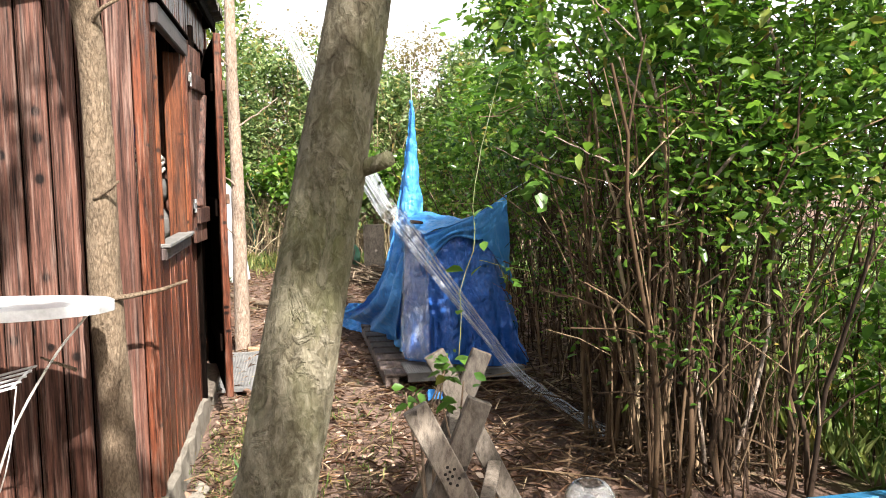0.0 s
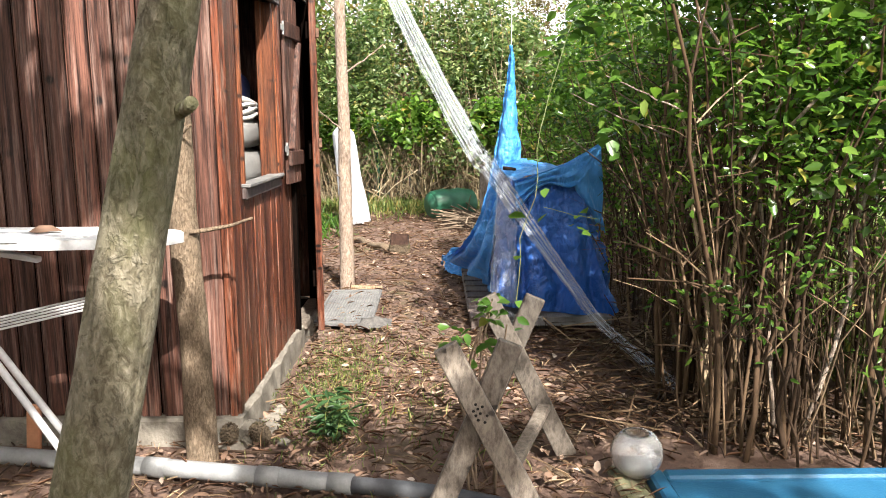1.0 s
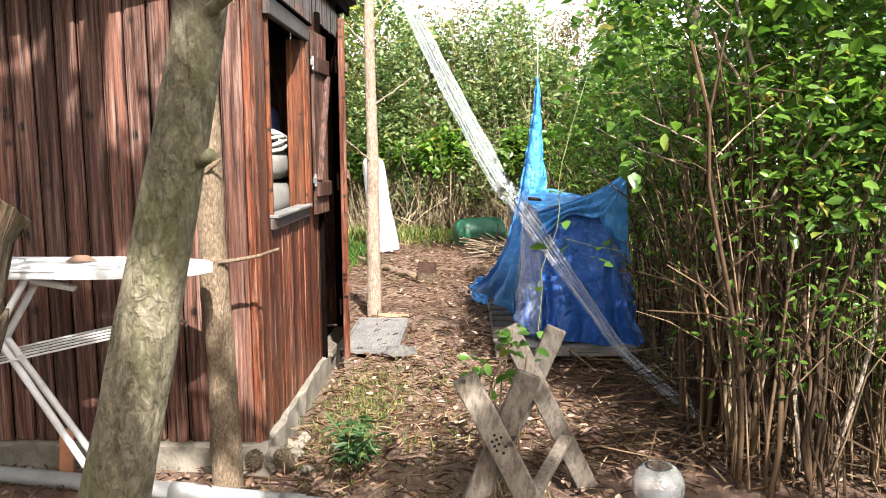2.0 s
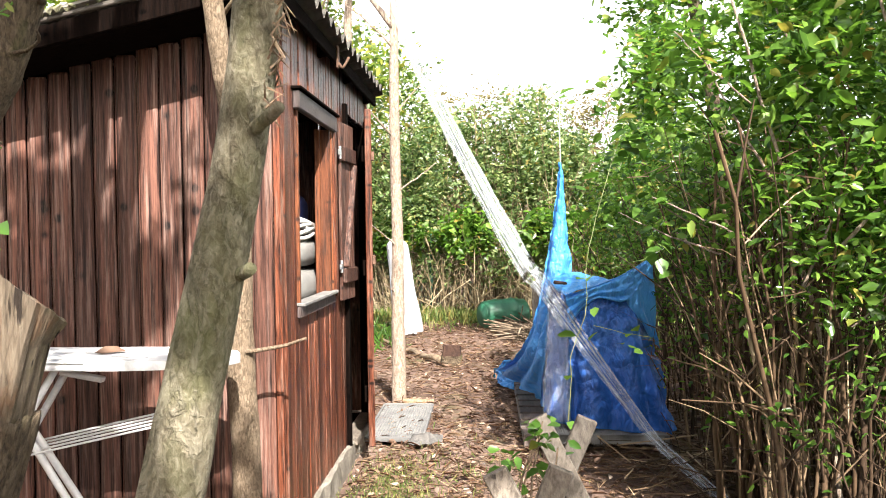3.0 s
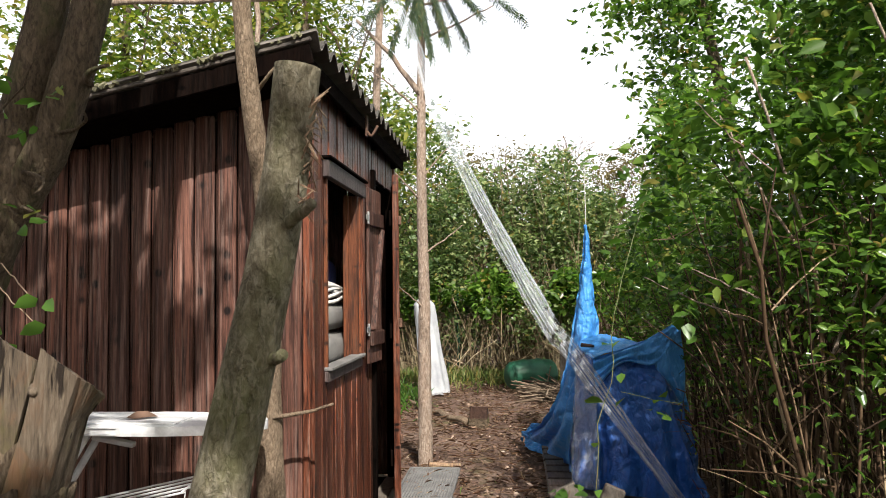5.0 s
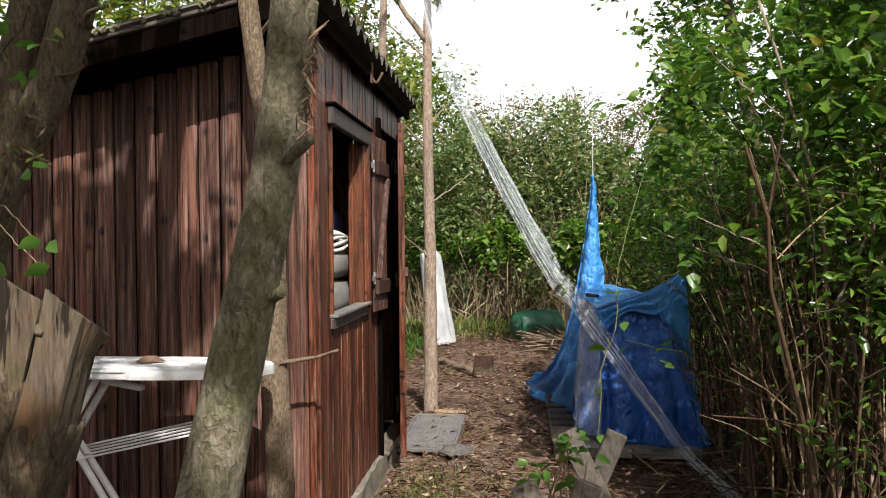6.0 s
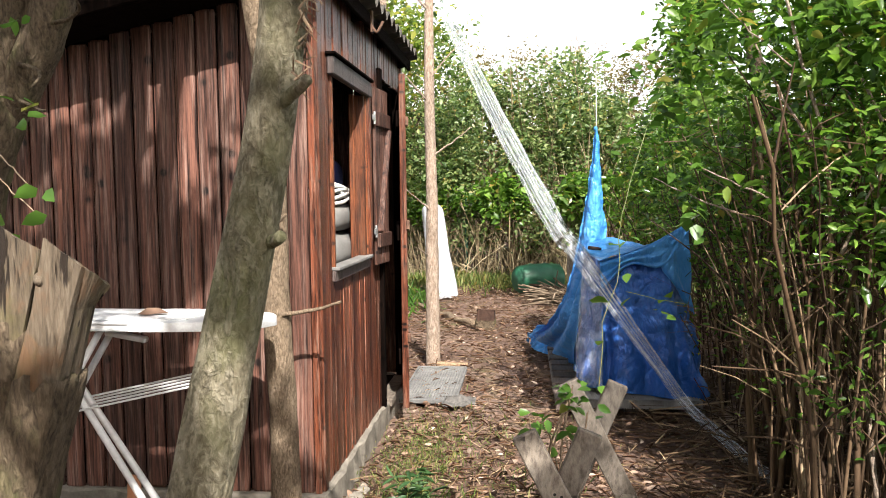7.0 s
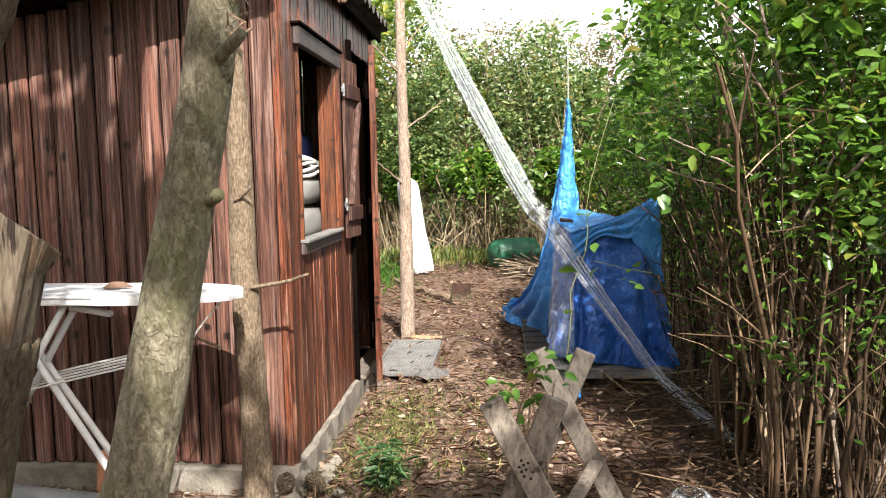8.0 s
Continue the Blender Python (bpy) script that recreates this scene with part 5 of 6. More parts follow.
def cone_sheet():
    v, f = [], []
    nz, ns = 40, 40
    for i in range(nz):
        t = i / (nz - 1)
        c = Vector((-0.405 + 0.15 * (1 - t), 7.4, 1.32 * t))
        r = (0.165 + 0.06 * (1 - t)) * min(1.0, ((1.02 - t) / 0.08) ** 0.5)
        for k in range(ns):
            a = 2 * math.pi * k / ns
            q = r * (1 + 0.13 * math.sin(7 * a + 3 * t) * (1 - t) + 0.1 * noise.noise((math.cos(a) * 2, math.sin(a) * 2, t * 3)))
            v.append((c.x + q * math.cos(a) * 0.85, c.y + q * math.sin(a), c.z))
    for i in range(nz - 1):
        for k in range(ns):
            a, b = i * ns + k, i * ns + (k + 1) % ns
            f.append((a, b, b + ns, a + ns))
    f.append(tuple((nz - 1) * ns + k for k in range(ns)))
    me = bpy.data.meshes.new("drape")
    me.from_pydata(v, [], f)
    me.update()
    return me


part("drape", cone_sheet(), M_SHEET, ws, "", True)
part("post", Soup().tube([(-0.27, 7.4, 0), (-0.40, 7.4, 1.36)], 0.035, 10).mesh("post"), M_SHEET, ws, "", True)

# barrel and brushwood
bar = thing("barrel", (1.1, 8.0, 0), "green plastic barrel lying on its side", "barrel")
BA, BB = Vector((0.80, 7.6, 0.215)), Vector((1.40, 7.95, 0.22))
prof = [(0, 0.24), (0.04, 0.27), (0.25, 0.295), (0.32, 0.31), (0.36, 0.295), (0.64, 0.295), (0.68, 0.31), (0.72, 0.295), (0.96, 0.27), (1.0, 0.24)]
part("body", Soup().tube([BA.lerp(BB, t) for t, r in prof], [r * 0.72 for t, r in prof], 36).mesh("body"), M_BARREL, bar, "", True)
part("lid", Soup().tube([BA - (BB - BA) * 0.02, BA + (BB - BA) * 0.02], 0.16, 32).mesh("lid"), M_BARREL, bar, "", True)
bw = Soup()
for i in range(130):
    c = Vector((1.36 + rnd.gauss(0, .15), 6.9 + rnd.gauss(0, .25), rnd.uniform(0.02, 0.15)))
    d = Vector((rnd.gauss(0.5, .5), rnd.gauss(-.3, .5), rnd.gauss(-0.1, .12))).normalized() * rnd.uniform(.15, .4)
    bw.tube([c - d, c + Vector((0, 0, .03)), c + d], rnd.uniform(.005, .012), 5)
solid("brushwood_pile", bw.mesh("brushwood_pile"), M_BRUSH, "heap of pale dry brushwood beside the barrel", "brushwood", "stuff")
solid("grey_board", box((1.62, 7.2, 0.36), (0.28, 0.03, 0.72), 0.006, Matrix.Rotation(radians(-8), 4, "X")), M_GREYWOOD, "grey board leaning behind the tarpaulin", "board")

# fence
fence = thing("wire_fence", (0.5, 9.6, 0), "green wire fence on slim metal posts", "fence")
for xx, yy in ((-2.2, 9.5), (-0.08, 9.6), (1.5, 9.6), (3.4, 9.6)):
    part("post", Soup().tube([(xx, yy, -0.1), (xx, yy, 1.45)], 0.025, 10).mesh("post"), M_WIRE, fence, "", True)
fw = Soup()
for k in range(12):
    fw.tube([(-2.3, 9.62, 0.08 + k * 0.115), (3.5, 9.62, 0.08 + k * 0.115)], 0.0022, 4)
for k in range(48):
    fw.tube([(-2.3 + k * 0.12, 9.62, 0.05), (-2.3 + k * 0.12, 9.62, 1.36)], 0.0016, 4)
part("wire_mesh", fw.mesh("wire_mesh"), M_WIRE, fence)

solid("blue_scrap", cloth("blue_scrap", [[(1.30, 1.32, 0.02), (1.36, 1.33, 0.03), (1.40, 1.34, 0.02)], [(1.31, 1.38, 0.05), (1.36, 1.39, 0.07), (1.40, 1.40, 0.04)], [(1.32, 1.45, 0.02), (1.36, 1.46, 0.03), (1.39, 1.46, 0.02)]], 14, 14, 0.02, 20), M_TARP, "small torn scrap of blue tarpaulin on the earth", "scrap", "", True)
hook = thing("eave_bracket", (0.12, 0.92, 2.33), "rusty iron bracket under the roof edge", "bracket")
part("plate", box((0.072, 0.92, 2.37), (0.012, 0.04, 0.12), 0.003), M_RUST, hook)
part("arm", Soup().tube(curve([(0.075, 0.92, 2.34), (0.10, 0.90, 2.31), (0.12, 0.91, 2.34), (0.13, 0.93, 2.37)], 12), 0.008, 8).mesh("arm"), M_RUST, hook, "", True)

# ---- hedge and shrubs ----


def shrub(name, base, spread, height, n_cane, crowns, n_leaf, lsize, mat, label, cane_mat, lean=(0, 0), thr=0.0, aspect=0.5, seed=1, cane_r=0.009, category="shrub", sigma=0.06, group="", freq=1.4):
    """A multi-stemmed shrub: a sheaf of canes and a loose crown."""
    r = random.Random(seed)
    t = thing(name, (base[0], base[1], 0), label, category, group)
    s = Soup()
    for i in range(n_cane):
        a = Vector((base[0] + r.uniform(-1, 1) * spread[0], base[1] + r.uniform(-1, 1) * spread[1], -0.03))
        h = height * r.uniform(0.45, 1.0)
        out = Vector((r.gauss(0, 0.16) + lean[0], r.gauss(0, 0.16) + lean[1], 0)) * h
        pts = [a + out * (k / 7) ** 1.6 + Vector((r.gauss(0, .012), r.gauss(0, .012), h * k / 7)) for k in range(8)]
        rr = cane_r * r.choice((0.3, 0.4, 0.5, 0.7, 1.1))
        s.tube(pts, np.linspace(rr, rr * 0.45, 8), 5, cap=False)
        for q in range(3):
            k = r.randint(2, 6)
            e = pts[k] + Vector((r.gauss(0, .2), r.gauss(0, .2), r.uniform(.05, .4)))
            s.tube([pts[k], pts[k].lerp(e, 0.5) + Vector((0, 0, .02)), e], [rr * .45, rr * .35, rr * .2], 4, cap=False)
    tagged(part("cane_sheaf", s.mesh("cane_sheaf"), cane_mat, t, "", True), kind="stuff")
    pts = []
    tot = sum(c[1][0] * c[1][1] * c[1][2] for c in crowns)
    for c, rad in crowns:
        m = int(n_leaf * rad[0] * rad[1] * rad[2] / tot)
        if m > 5:
            pts.append(blobs(m, ball(c, rad), freq, thr, seed * 3.7, 6, sigma))
    part("crown", leaves("crown", np.vstack(pts), lsize, aspect, 0.25, 0.5), mat, t, "", True)
    return t


HG = "hedge shrubs"
HL = "tall leafy hedge shrub on dense brown canes"
shrub("hedge_shrub", (2.38, 0.15), (0.42, 0.42), 1.9, 150, [((2.35, -0.1, 2.1), (0.55, 0.75, 0.75)), ((2.5, -0.1, 3.0), (0.5, 0.8, 0.6)), ((2.75, -0.3, 1.6), (0.35, 0.6, 0.4)), ((2.3, -0.25, 1.45), (0.35, 0.35, 0.35))], 8500, 0.054, M_LEAF, HL, M_CANE, (0.0, 0.0), -0.05, 0.5, 1, 0.0125, group=HG)
shrub("hedge_shrub", (2.50, 1.25), (0.40, 0.55), 1.9, 80, [((2.6, 1.1, 2.1), (0.4, 0.75, 0.8)), ((2.75, 1.3, 2.85), (0.4, 0.8, 0.5)), ((2.15, 1.0, 1.5), (0.3, 0.5, 0.3))], 3600, 0.056, M_LEAF, HL, M_CANE, (-0.03, 0), -0.05, 0.5, 2, 0.010, group=HG)
shrub("hedge_shrub", (2.62, 2.5), (0.42, 0.6), 2.0, 70, [((2.45, 2.4, 1.8), (0.45, 0.7, 0.7)), ((2.4, 2.5, 2.6), (0.45, 0.8, 0.5))], 4600, 0.056, M_LEAF, HL, M_CANE, (-0.05, 0), -0.05, 0.5, 3, 0.010, group=HG)
shrub("hedge_shrub", (2.95, 3.9), (0.5, 0.8), 2.2, 90, [((2.6, 3.9, 1.5), (0.6, 0.9, 0.7)), ((2.6, 3.9, 2.1), (0.6, 0.9, 0.5))], 4000, 0.070, M_LEAF, HL, M_CANE, (-0.06, 0), -0.05, 0.5, 4, 0.011, group=HG)
shrub("hedge_shrub", (2.7, 5.6), (0.6, 0.9), 2.0, 90, [((2.6, 5.6, 1.2), (0.7, 1.0, 0.7)), ((2.7, 5.6, 1.8), (0.7, 1.0, 0.5))], 4000, 0.075, M_LEAF, HL, M_CANE, (-0.06, 0), -0.05, 0.5, 5, 0.012, group=HG)
for i, (xx, yy) in enumerate(((3.25, 0.9), (3.3, 2.4), (3.3, -0.6))):
    shrub("hedge_shrub", (xx, yy), (0.3, 0.6), 2.6, 40, [((xx, yy, 1.9), (0.4, 0.85, 0.8)), ((xx - 0.1, yy, 2.9), (0.45, 0.85, 0.6))], 4200, 0.075, M_LEAF, "back row hedge shrub behind the cane thicket", M_CANE, (-0.02, 0), -0.15, 0.5, 160 + i, 0.011, group=HG)
# leaf sprays low among the canes
low = []
for i in range(1150):
    c = np.array([rnd.uniform(1.95, 2.85), -0.4 + 3.8 * rnd.random() ** 1.3, 0.35 + 1.35 * rnd.random() ** 0.6])
    for k in range(rnd.randint(3, 9)):
        low.append(c + rng.normal(size=3) * 0.06)
lowt = thing("undergrowth", (2.3, 1.0, 0), "thin leaf sprays among the hedge canes", "undergrowth")
part("crown", leaves("crown", low, 0.047, 0.48), M_LEAF, lowt)
xs = Soup()
for i in range(320):
    c = Vector((rnd.uniform(1.9, 2.85), rnd.uniform(-0.3, 3.0), rnd.uniform(0.05, 1.9)))
    d = Vector((rnd.gauss(0, .5), rnd.gauss(0, .5), rnd.gauss(0.1, .5))) * rnd.uniform(.12, .4)
    d *= min(1.0, 0.2 / d.length)
    xs.tube(limb(c - d, c + d, .15, 5, i), rnd.uniform(.0015, .0045), 4, cap=False)
tagged(part("twig_tangle", xs.mesh("twig_tangle"), M_CANE, lowt), kind="stuff")
# overhanging dark branch of a maple-like tree above the hedge
over = thing("overhanging_tree", (3.4, 4.5, 0), "taller dark-leaved tree rising behind the hedge", "tree")
part("trunk", Soup().tube(curve([(3.4, 4.5, -0.05), (3.3, 4.4, 1.5), (3.0, 4.3, 3.0), (2.7, 4.2, 4.4)], 40), np.linspace(0.1, 0.05, 40), 16, 0.1, 6).mesh("trunk"), M_BARKDARK, over, "", True)
part("crown", leaves("crown", np.vstack([blobs(2600, ball((2.45, 4.3, 4.2), (0.8, 1.0, 1.1)), 1.3, 0.02, 9.0), blobs(1800, ball((3.1, 3.6, 4.0), (0.9, 1.1, 1.0)), 1.3, 0.02, 19.0)]), 0.075, 0.65), M_LEAF, over)

# near sprays of the hedge with larger leaves, and bare stems before it
spray = thing("hedge_shrub", (2.15, -0.15, 0), "hedge shrub with reddish stems and pale-backed leaves", "shrub", HG)
lp = []
for a, b, r, s in (((2.32, -0.05, 0.0), (1.80, -0.18, 2.35), .012, 1), ((2.42, -0.05, 0.0), (2.22, -0.3, 2.5), .011, 2), ((2.1, -0.1, 1.15), (2.3, -0.3, 1.75), .007, 3), ((2.2, -0.25, 1.35), (2.5, -0.4, 1.75), .008, 4),
                   ((2.55, -0.3, 1.3), (2.2, -0.32, 1.05), .006, 5), ((1.95, -0.1, 1.35), (1.55, 0.0, 1.55), .005, 6), ((2.0, -0.1, 1.6), (1.72, 0.1, 2.3), .006, 7), ((2.3, 0.0, 1.7), (2.0, 0.1, 2.6), .007, 8), ((1.9, -0.15, 1.9), (1.62, -0.1, 2.2), .004, 9), ((1.92, 0.3, 1.3), (1.5, 0.5, 1.5), .005, 10)):
    pts = limb(a, b, 0.08, 12, s)
    part("stem", Soup().tube(pts, np.linspace(r, r * .45, 12), 7).mesh("stem"), M_BARKRED, spray, "smooth red-brown stem", True)
    for k in range(4, 12):
        for q in range(3):
            lp.append(pts[k] + Vector((rnd.gauss(0, .05), rnd.gauss(0, .05), rnd.gauss(0, .05))))
part("crown", leaves("crown", np.vstack([np.array([tuple(p) for p in lp if p.z > 0.9]), blobs(620, ball((2.1, -0.05, 2.0), (0.42, 0.4, 0.55)), 2.0, -0.1, 3.0, 5, 0.06), blobs(330, ball((1.75, 0.6, 2.0), (0.35, 0.6, 0.5)), 2.0, -0.1, 5.0, 5, 0.06)]), 0.075, 0.52, 0.2, 1.0), M_LEAF, spray)

# vine hanging before the tarpaulin: each leaf its own piece
vine = thing("climbing_vine", (1.35, 0.1, 0.7), "thin climbing vine with single heart-shaped leaves", "vine")
vs = Soup()
V1 = limb((1.50, 0.35, 1.9), (1.20, 0.0, 0.62), 0.06, 16, 5)
V2 = limb((1.42, 0.2, 1.25), (1.72, 0.45, 1.35), 0.15, 8, 6)
V3 = limb((1.33, 0.15, 1.0), (1.62, 0.35, 0.92), 0.2, 8, 7)
for v, r in ((V1, .0017), (V2, .0013), (V3, .0013)):
    vs.tube(v, r, 5)
part("stem", vs.mesh("stem"), M_GRASS, vine)
heart = leaves("leaf", [(0, 0, 0)], 0.075, 0.85, 0, 0.9, 0, [(1, 0, -0.3)])
heart.materials.append(M_VINE)
for i in range(26):
    v = (V1, V1, V2, V3)[i % 4]
    p = v[rnd.randint(2, len(v) - 1)] + Vector((rnd.gauss(0, .05), rnd.gauss(0, .04), rnd.gauss(0, .04)))
    ob = new("leaf", heart)
    ob.parent = vine
    ob.matrix_parent_inverse = vine.matrix_basis.inverted()
    ob.matrix_basis = Matrix.LocRotScale(p, Euler((rnd.uniform(-.6, .6), rnd.uniform(-.3, .9), rnd.uniform(0, 6.28))), Vector((1, 1, 1)) * rnd.uniform(.6, 1.15))

# bramble sprig over the stump
bram = thing("bramble_sprig", (-0.1, -1.8, 1.3), "bramble sprig with broad green leaves over the stump", "plant")
part("stem", Soup().tube(limb((-0.30, -1.72, 1.56), (0.0, -1.9, 1.452), 0.06, 12, 8), 0.0013, 5).mesh("stem"), M_TWIG, bram)
part("stem", Soup().tube(limb((-0.12, -1.84, 1.49), (0.02, -1.9, 1.395), 0.08, 10, 9), 0.0011, 5).mesh("stem"), M_TWIG, bram)
bl = leaves("leaf", [(0, 0, 0)], 0.06, 0.75, 0, 0.9, 0, [(1, 0, -0.2)])
bl.materials.append(M_VINE)
for c, heading in (((0.018, -1.90, 1.446), 3.0), ((0.034, -1.90, 1.442), -0.9), ((0.034, -1.90, 1.398), 3.3), ((-0.02, -1.90, 1.362), 3.1), ((-0.07, -1.88, 1.40), 2.2)):
    ob = new("leaf", bl)
    ob.parent = bram
    ob.matrix_parent_inverse = bram.matrix_basis.inverted()
    ob.matrix_basis = Matrix.LocRotScale(c, Euler((rnd.uniform(.7, 1.1), rnd.uniform(-.1, .3), heading)), Vector((1, 1, 1)) * rnd.uniform(.62, .8))

# ---- thicket behind ----
TG = "thicket shrubs"
for i in range(9):
    xx = -4.4 + i * 1.15
    yy = 10.6 + rnd.uniform(-.5, .5)
    h = rnd.uniform(3.0, 3.9)
    shrub("thicket_shrub", (xx, yy), (0.7, 0.6), h, 70, [((xx, yy - 0.2, 2.2), (0.95, 0.8, 1.05)), ((xx + rnd.uniform(-.3, .3), yy, h - 0.6), (0.75, 0.7, 0.75)), ((xx, yy - 0.9, 1.0), (0.8, 0.4, 0.55))], 8200, 0.09,
          M_LEAFFAR, "dense green thicket shrub with tangled canes", M_STRAW, (0, 0), -0.08, 0.5, 30 + i, 0.011, "shrub", 0.09, TG)
for i in range(5):
    xx = -1.6 + i * 1.3
    shrub("russet_shrub", (xx, 13.2), (0.6, 0.5), 4.6, 90, [((xx, 13.2, 3.7), (0.95, 0.7, 0.95)), ((xx, 13.2, 2.4), (0.9, 0.7, 1.0))], 3600, 0.075, M_LEAFBROWN, "tall russet shrub with thinning autumn leaves", M_CANE, (0, 0), -0.02, 0.5, 50 + i, 0.012, "shrub", 0.1, "russet shrubs")
for i, (xx, yy) in enumerate(((0.55, 9.35), (1.5, 9.2), (-0.75, 9.3), (2.3, 8.7))):
    shrub("broadleaf_shrub", (xx, yy), (0.4, 0.3), 1.7, 24, [((xx, yy, 1.35), (0.6, 0.35, 0.42))], 900, 0.12, M_LEAF, "low dark shrub with broad leaves by the fence", M_STRAW, (0, 0), -0.1, 0.6, 180 + i, 0.009, "shrub", 0.07, "broad-leaved shrubs")
cs = Soup()
for i in range(620):
    a = Vector((rnd.uniform(-3.2, 3.6), rnd.uniform(9.2, 10.1), 0))
    h = rnd.uniform(0.3, 1.35)
    e = a + Vector((rnd.gauss(0, .4), rnd.gauss(-.1, .25), h))
    cs.tube([a, a.lerp(e, .5) + Vector((rnd.gauss(0, .05), 0, .05)), e], rnd.uniform(.004, .011), 4, cap=False)
solid("dry_canes", cs.mesh("dry_canes"), M_STRAW, "tangle of pale dry canes along the fence", "canes", "stuff")

# bare tree against the sky
bt = thing("bare_tree", (1.9, 12.2, 0), "small bare tree with fine grey twigs", "tree")
bs = Soup()


def fork(p, d, ln, r, depth):
    e = p + d * ln
    bs.tube([p, p.lerp(e, .5) + Vector((rnd.gauss(0, .03), rnd.gauss(0, .03), 0)), e], [r, r * .85, r * .65], 5, cap=False)
    if depth:
        for _ in range(3):
            nd = (d + Vector((rnd.gauss(0, .38), rnd.gauss(0, .38), rnd.gauss(.1, .2)))).normalized()
            fork(p.lerp(e, rnd.uniform(.6, 1)), nd, ln * rnd.uniform(.5, .75), r * .6, depth - 1)


fork(Vector((1.9, 12.2, -0.05)), Vector((0, 0, 1)), 2.6, 0.05, 0)
fork(Vector((1.9, 12.2, 2.5)), Vector((0.05, 0, 1)).normalized(), 1.0, 0.035, 5)
tagged(part("twig_growth", bs.mesh("twig_growth"), M_TWIG, bt, "", True), kind="stuff")


def tree(name, base, height, crowns, n, lsize, mat, label, bmat, r0=0.12, seed=1, thr=0.0, sigma=0.12, aspect=0.55, freq=1.1):
    t = thing(name, (base[0], base[1], 0), label, "tree")
    r = random.Random(seed)
    c = curve([(base[0], base[1], -0.05), (base[0] + r.uniform(-.2, .2), base[1] + r.uniform(-.2, .2), height * .5), (base[0] + r.uniform(-.3, .3), base[1] + r.uniform(-.3, .3), height)], 40)
    part("trunk", Soup().tube(c, np.linspace(r0, r0 * .3, 40), 14, 0.1, 6).mesh("trunk"), bmat, t, "", True)
    s = Soup()
    for q, rad in crowns:
        for k in range(10):
            a = Vector(c[r.randint(14, 36)])
            d = Vector((r.gauss(0, 1), r.gauss(0, 1), r.gauss(0, .6))).normalized()
            e = Vector(q) + Vector((d.x * rad[0], d.y * rad[1], d.z * rad[2])) * r.uniform(.4, .9)
            s.tube(limb(a, e, .15, 8, seed * 31 + k), np.linspace(r0 * .22, .006, 8), 5, cap=False)
    tagged(part("limb_growth", s.mesh("limb_growth"), bmat, t, "", True), kind="stuff")
    pts = []
    tot = sum(rad[0] * rad[1] * rad[2] for q, rad in crowns)
    for q, rad in crowns:
        pts.append(blobs(int(n * rad[0] * rad[1] * rad[2] / tot), ball(q, rad), freq, thr, seed * 5.3, 7, sigma))
    part("crown", leaves("crown", np.vstack(pts), lsize, aspect), mat, t, "", True)
    return t


# trees behind the shed
tree("yellowing_tree", (-1.6, 5.2), 5.2, [((-1.5, 5.0, 4.2), (1.3, 1.1, 1.2)), ((-0.9, 5.4, 3.3), (0.8, 0.9, 0.9))], 7000, 0.085, M_LEAFYEL, "broadleaf tree with yellowing leaves behind the shed", M_BARKDARK, 0.09, 61, -0.08)
tree("yellowing_tree", (-3.6, 4.8), 5.4, [((-3.5, 4.6, 4.0), (1.5, 1.2, 1.5)), ((-2.6, 5.0, 3.4), (0.9, 0.9, 1.0))], 7000, 0.085, M_LEAFYEL, "broadleaf tree with yellow-green leaves above the roof", M_BARKDARK, 0.1, 62, -0.08)
tree("conifer", (-2.6, 6.8), 8.0, [((-2.6, 6.8, 5.0), (1.8, 1.4, 2.6))], 9000, 0.09, M_NEEDLE, "dark conifer towering behind the shed", M_BARKDARK, 0.14, 63, -0.12, 0.12, 0.2)
tree("broadleaf_tree", (-1.2, 8.6), 4.6, [((-1.1, 8.6, 3.5), (1.2, 1.0, 1.2)), ((-0.6, 8.8, 2.2), (0.8, 0.7, 0.9))], 7000, 0.085, M_LEAFFAR, "sunlit green tree behind the white sheeting", M_BARKDARK, 0.09, 64, -0.08)
solid("bare_branch", Soup().tube(limb((-1.6, 0.6, 3.02), (0.25, 1.2, 3.26), 0.03, 14, 12), np.linspace(0.022, 0.012, 14), 8, .1, 12).mesh("bare_branch"), M_BARKRED, "bare branch reaching across above the roof", "branch", "", True)
sl = thing("slim_tree", (-1.1, 2.75, 0), "thin bare sapling trunk behind the shed roof", "tree")
part("trunk", Soup().tube(limb((-1.1, 2.75, 0), (-1.15, 2.5, 4.2), 0.03, 16, 13), 0.022, 8, .1, 12).mesh("trunk"), M_BARKRED, sl, "", True)

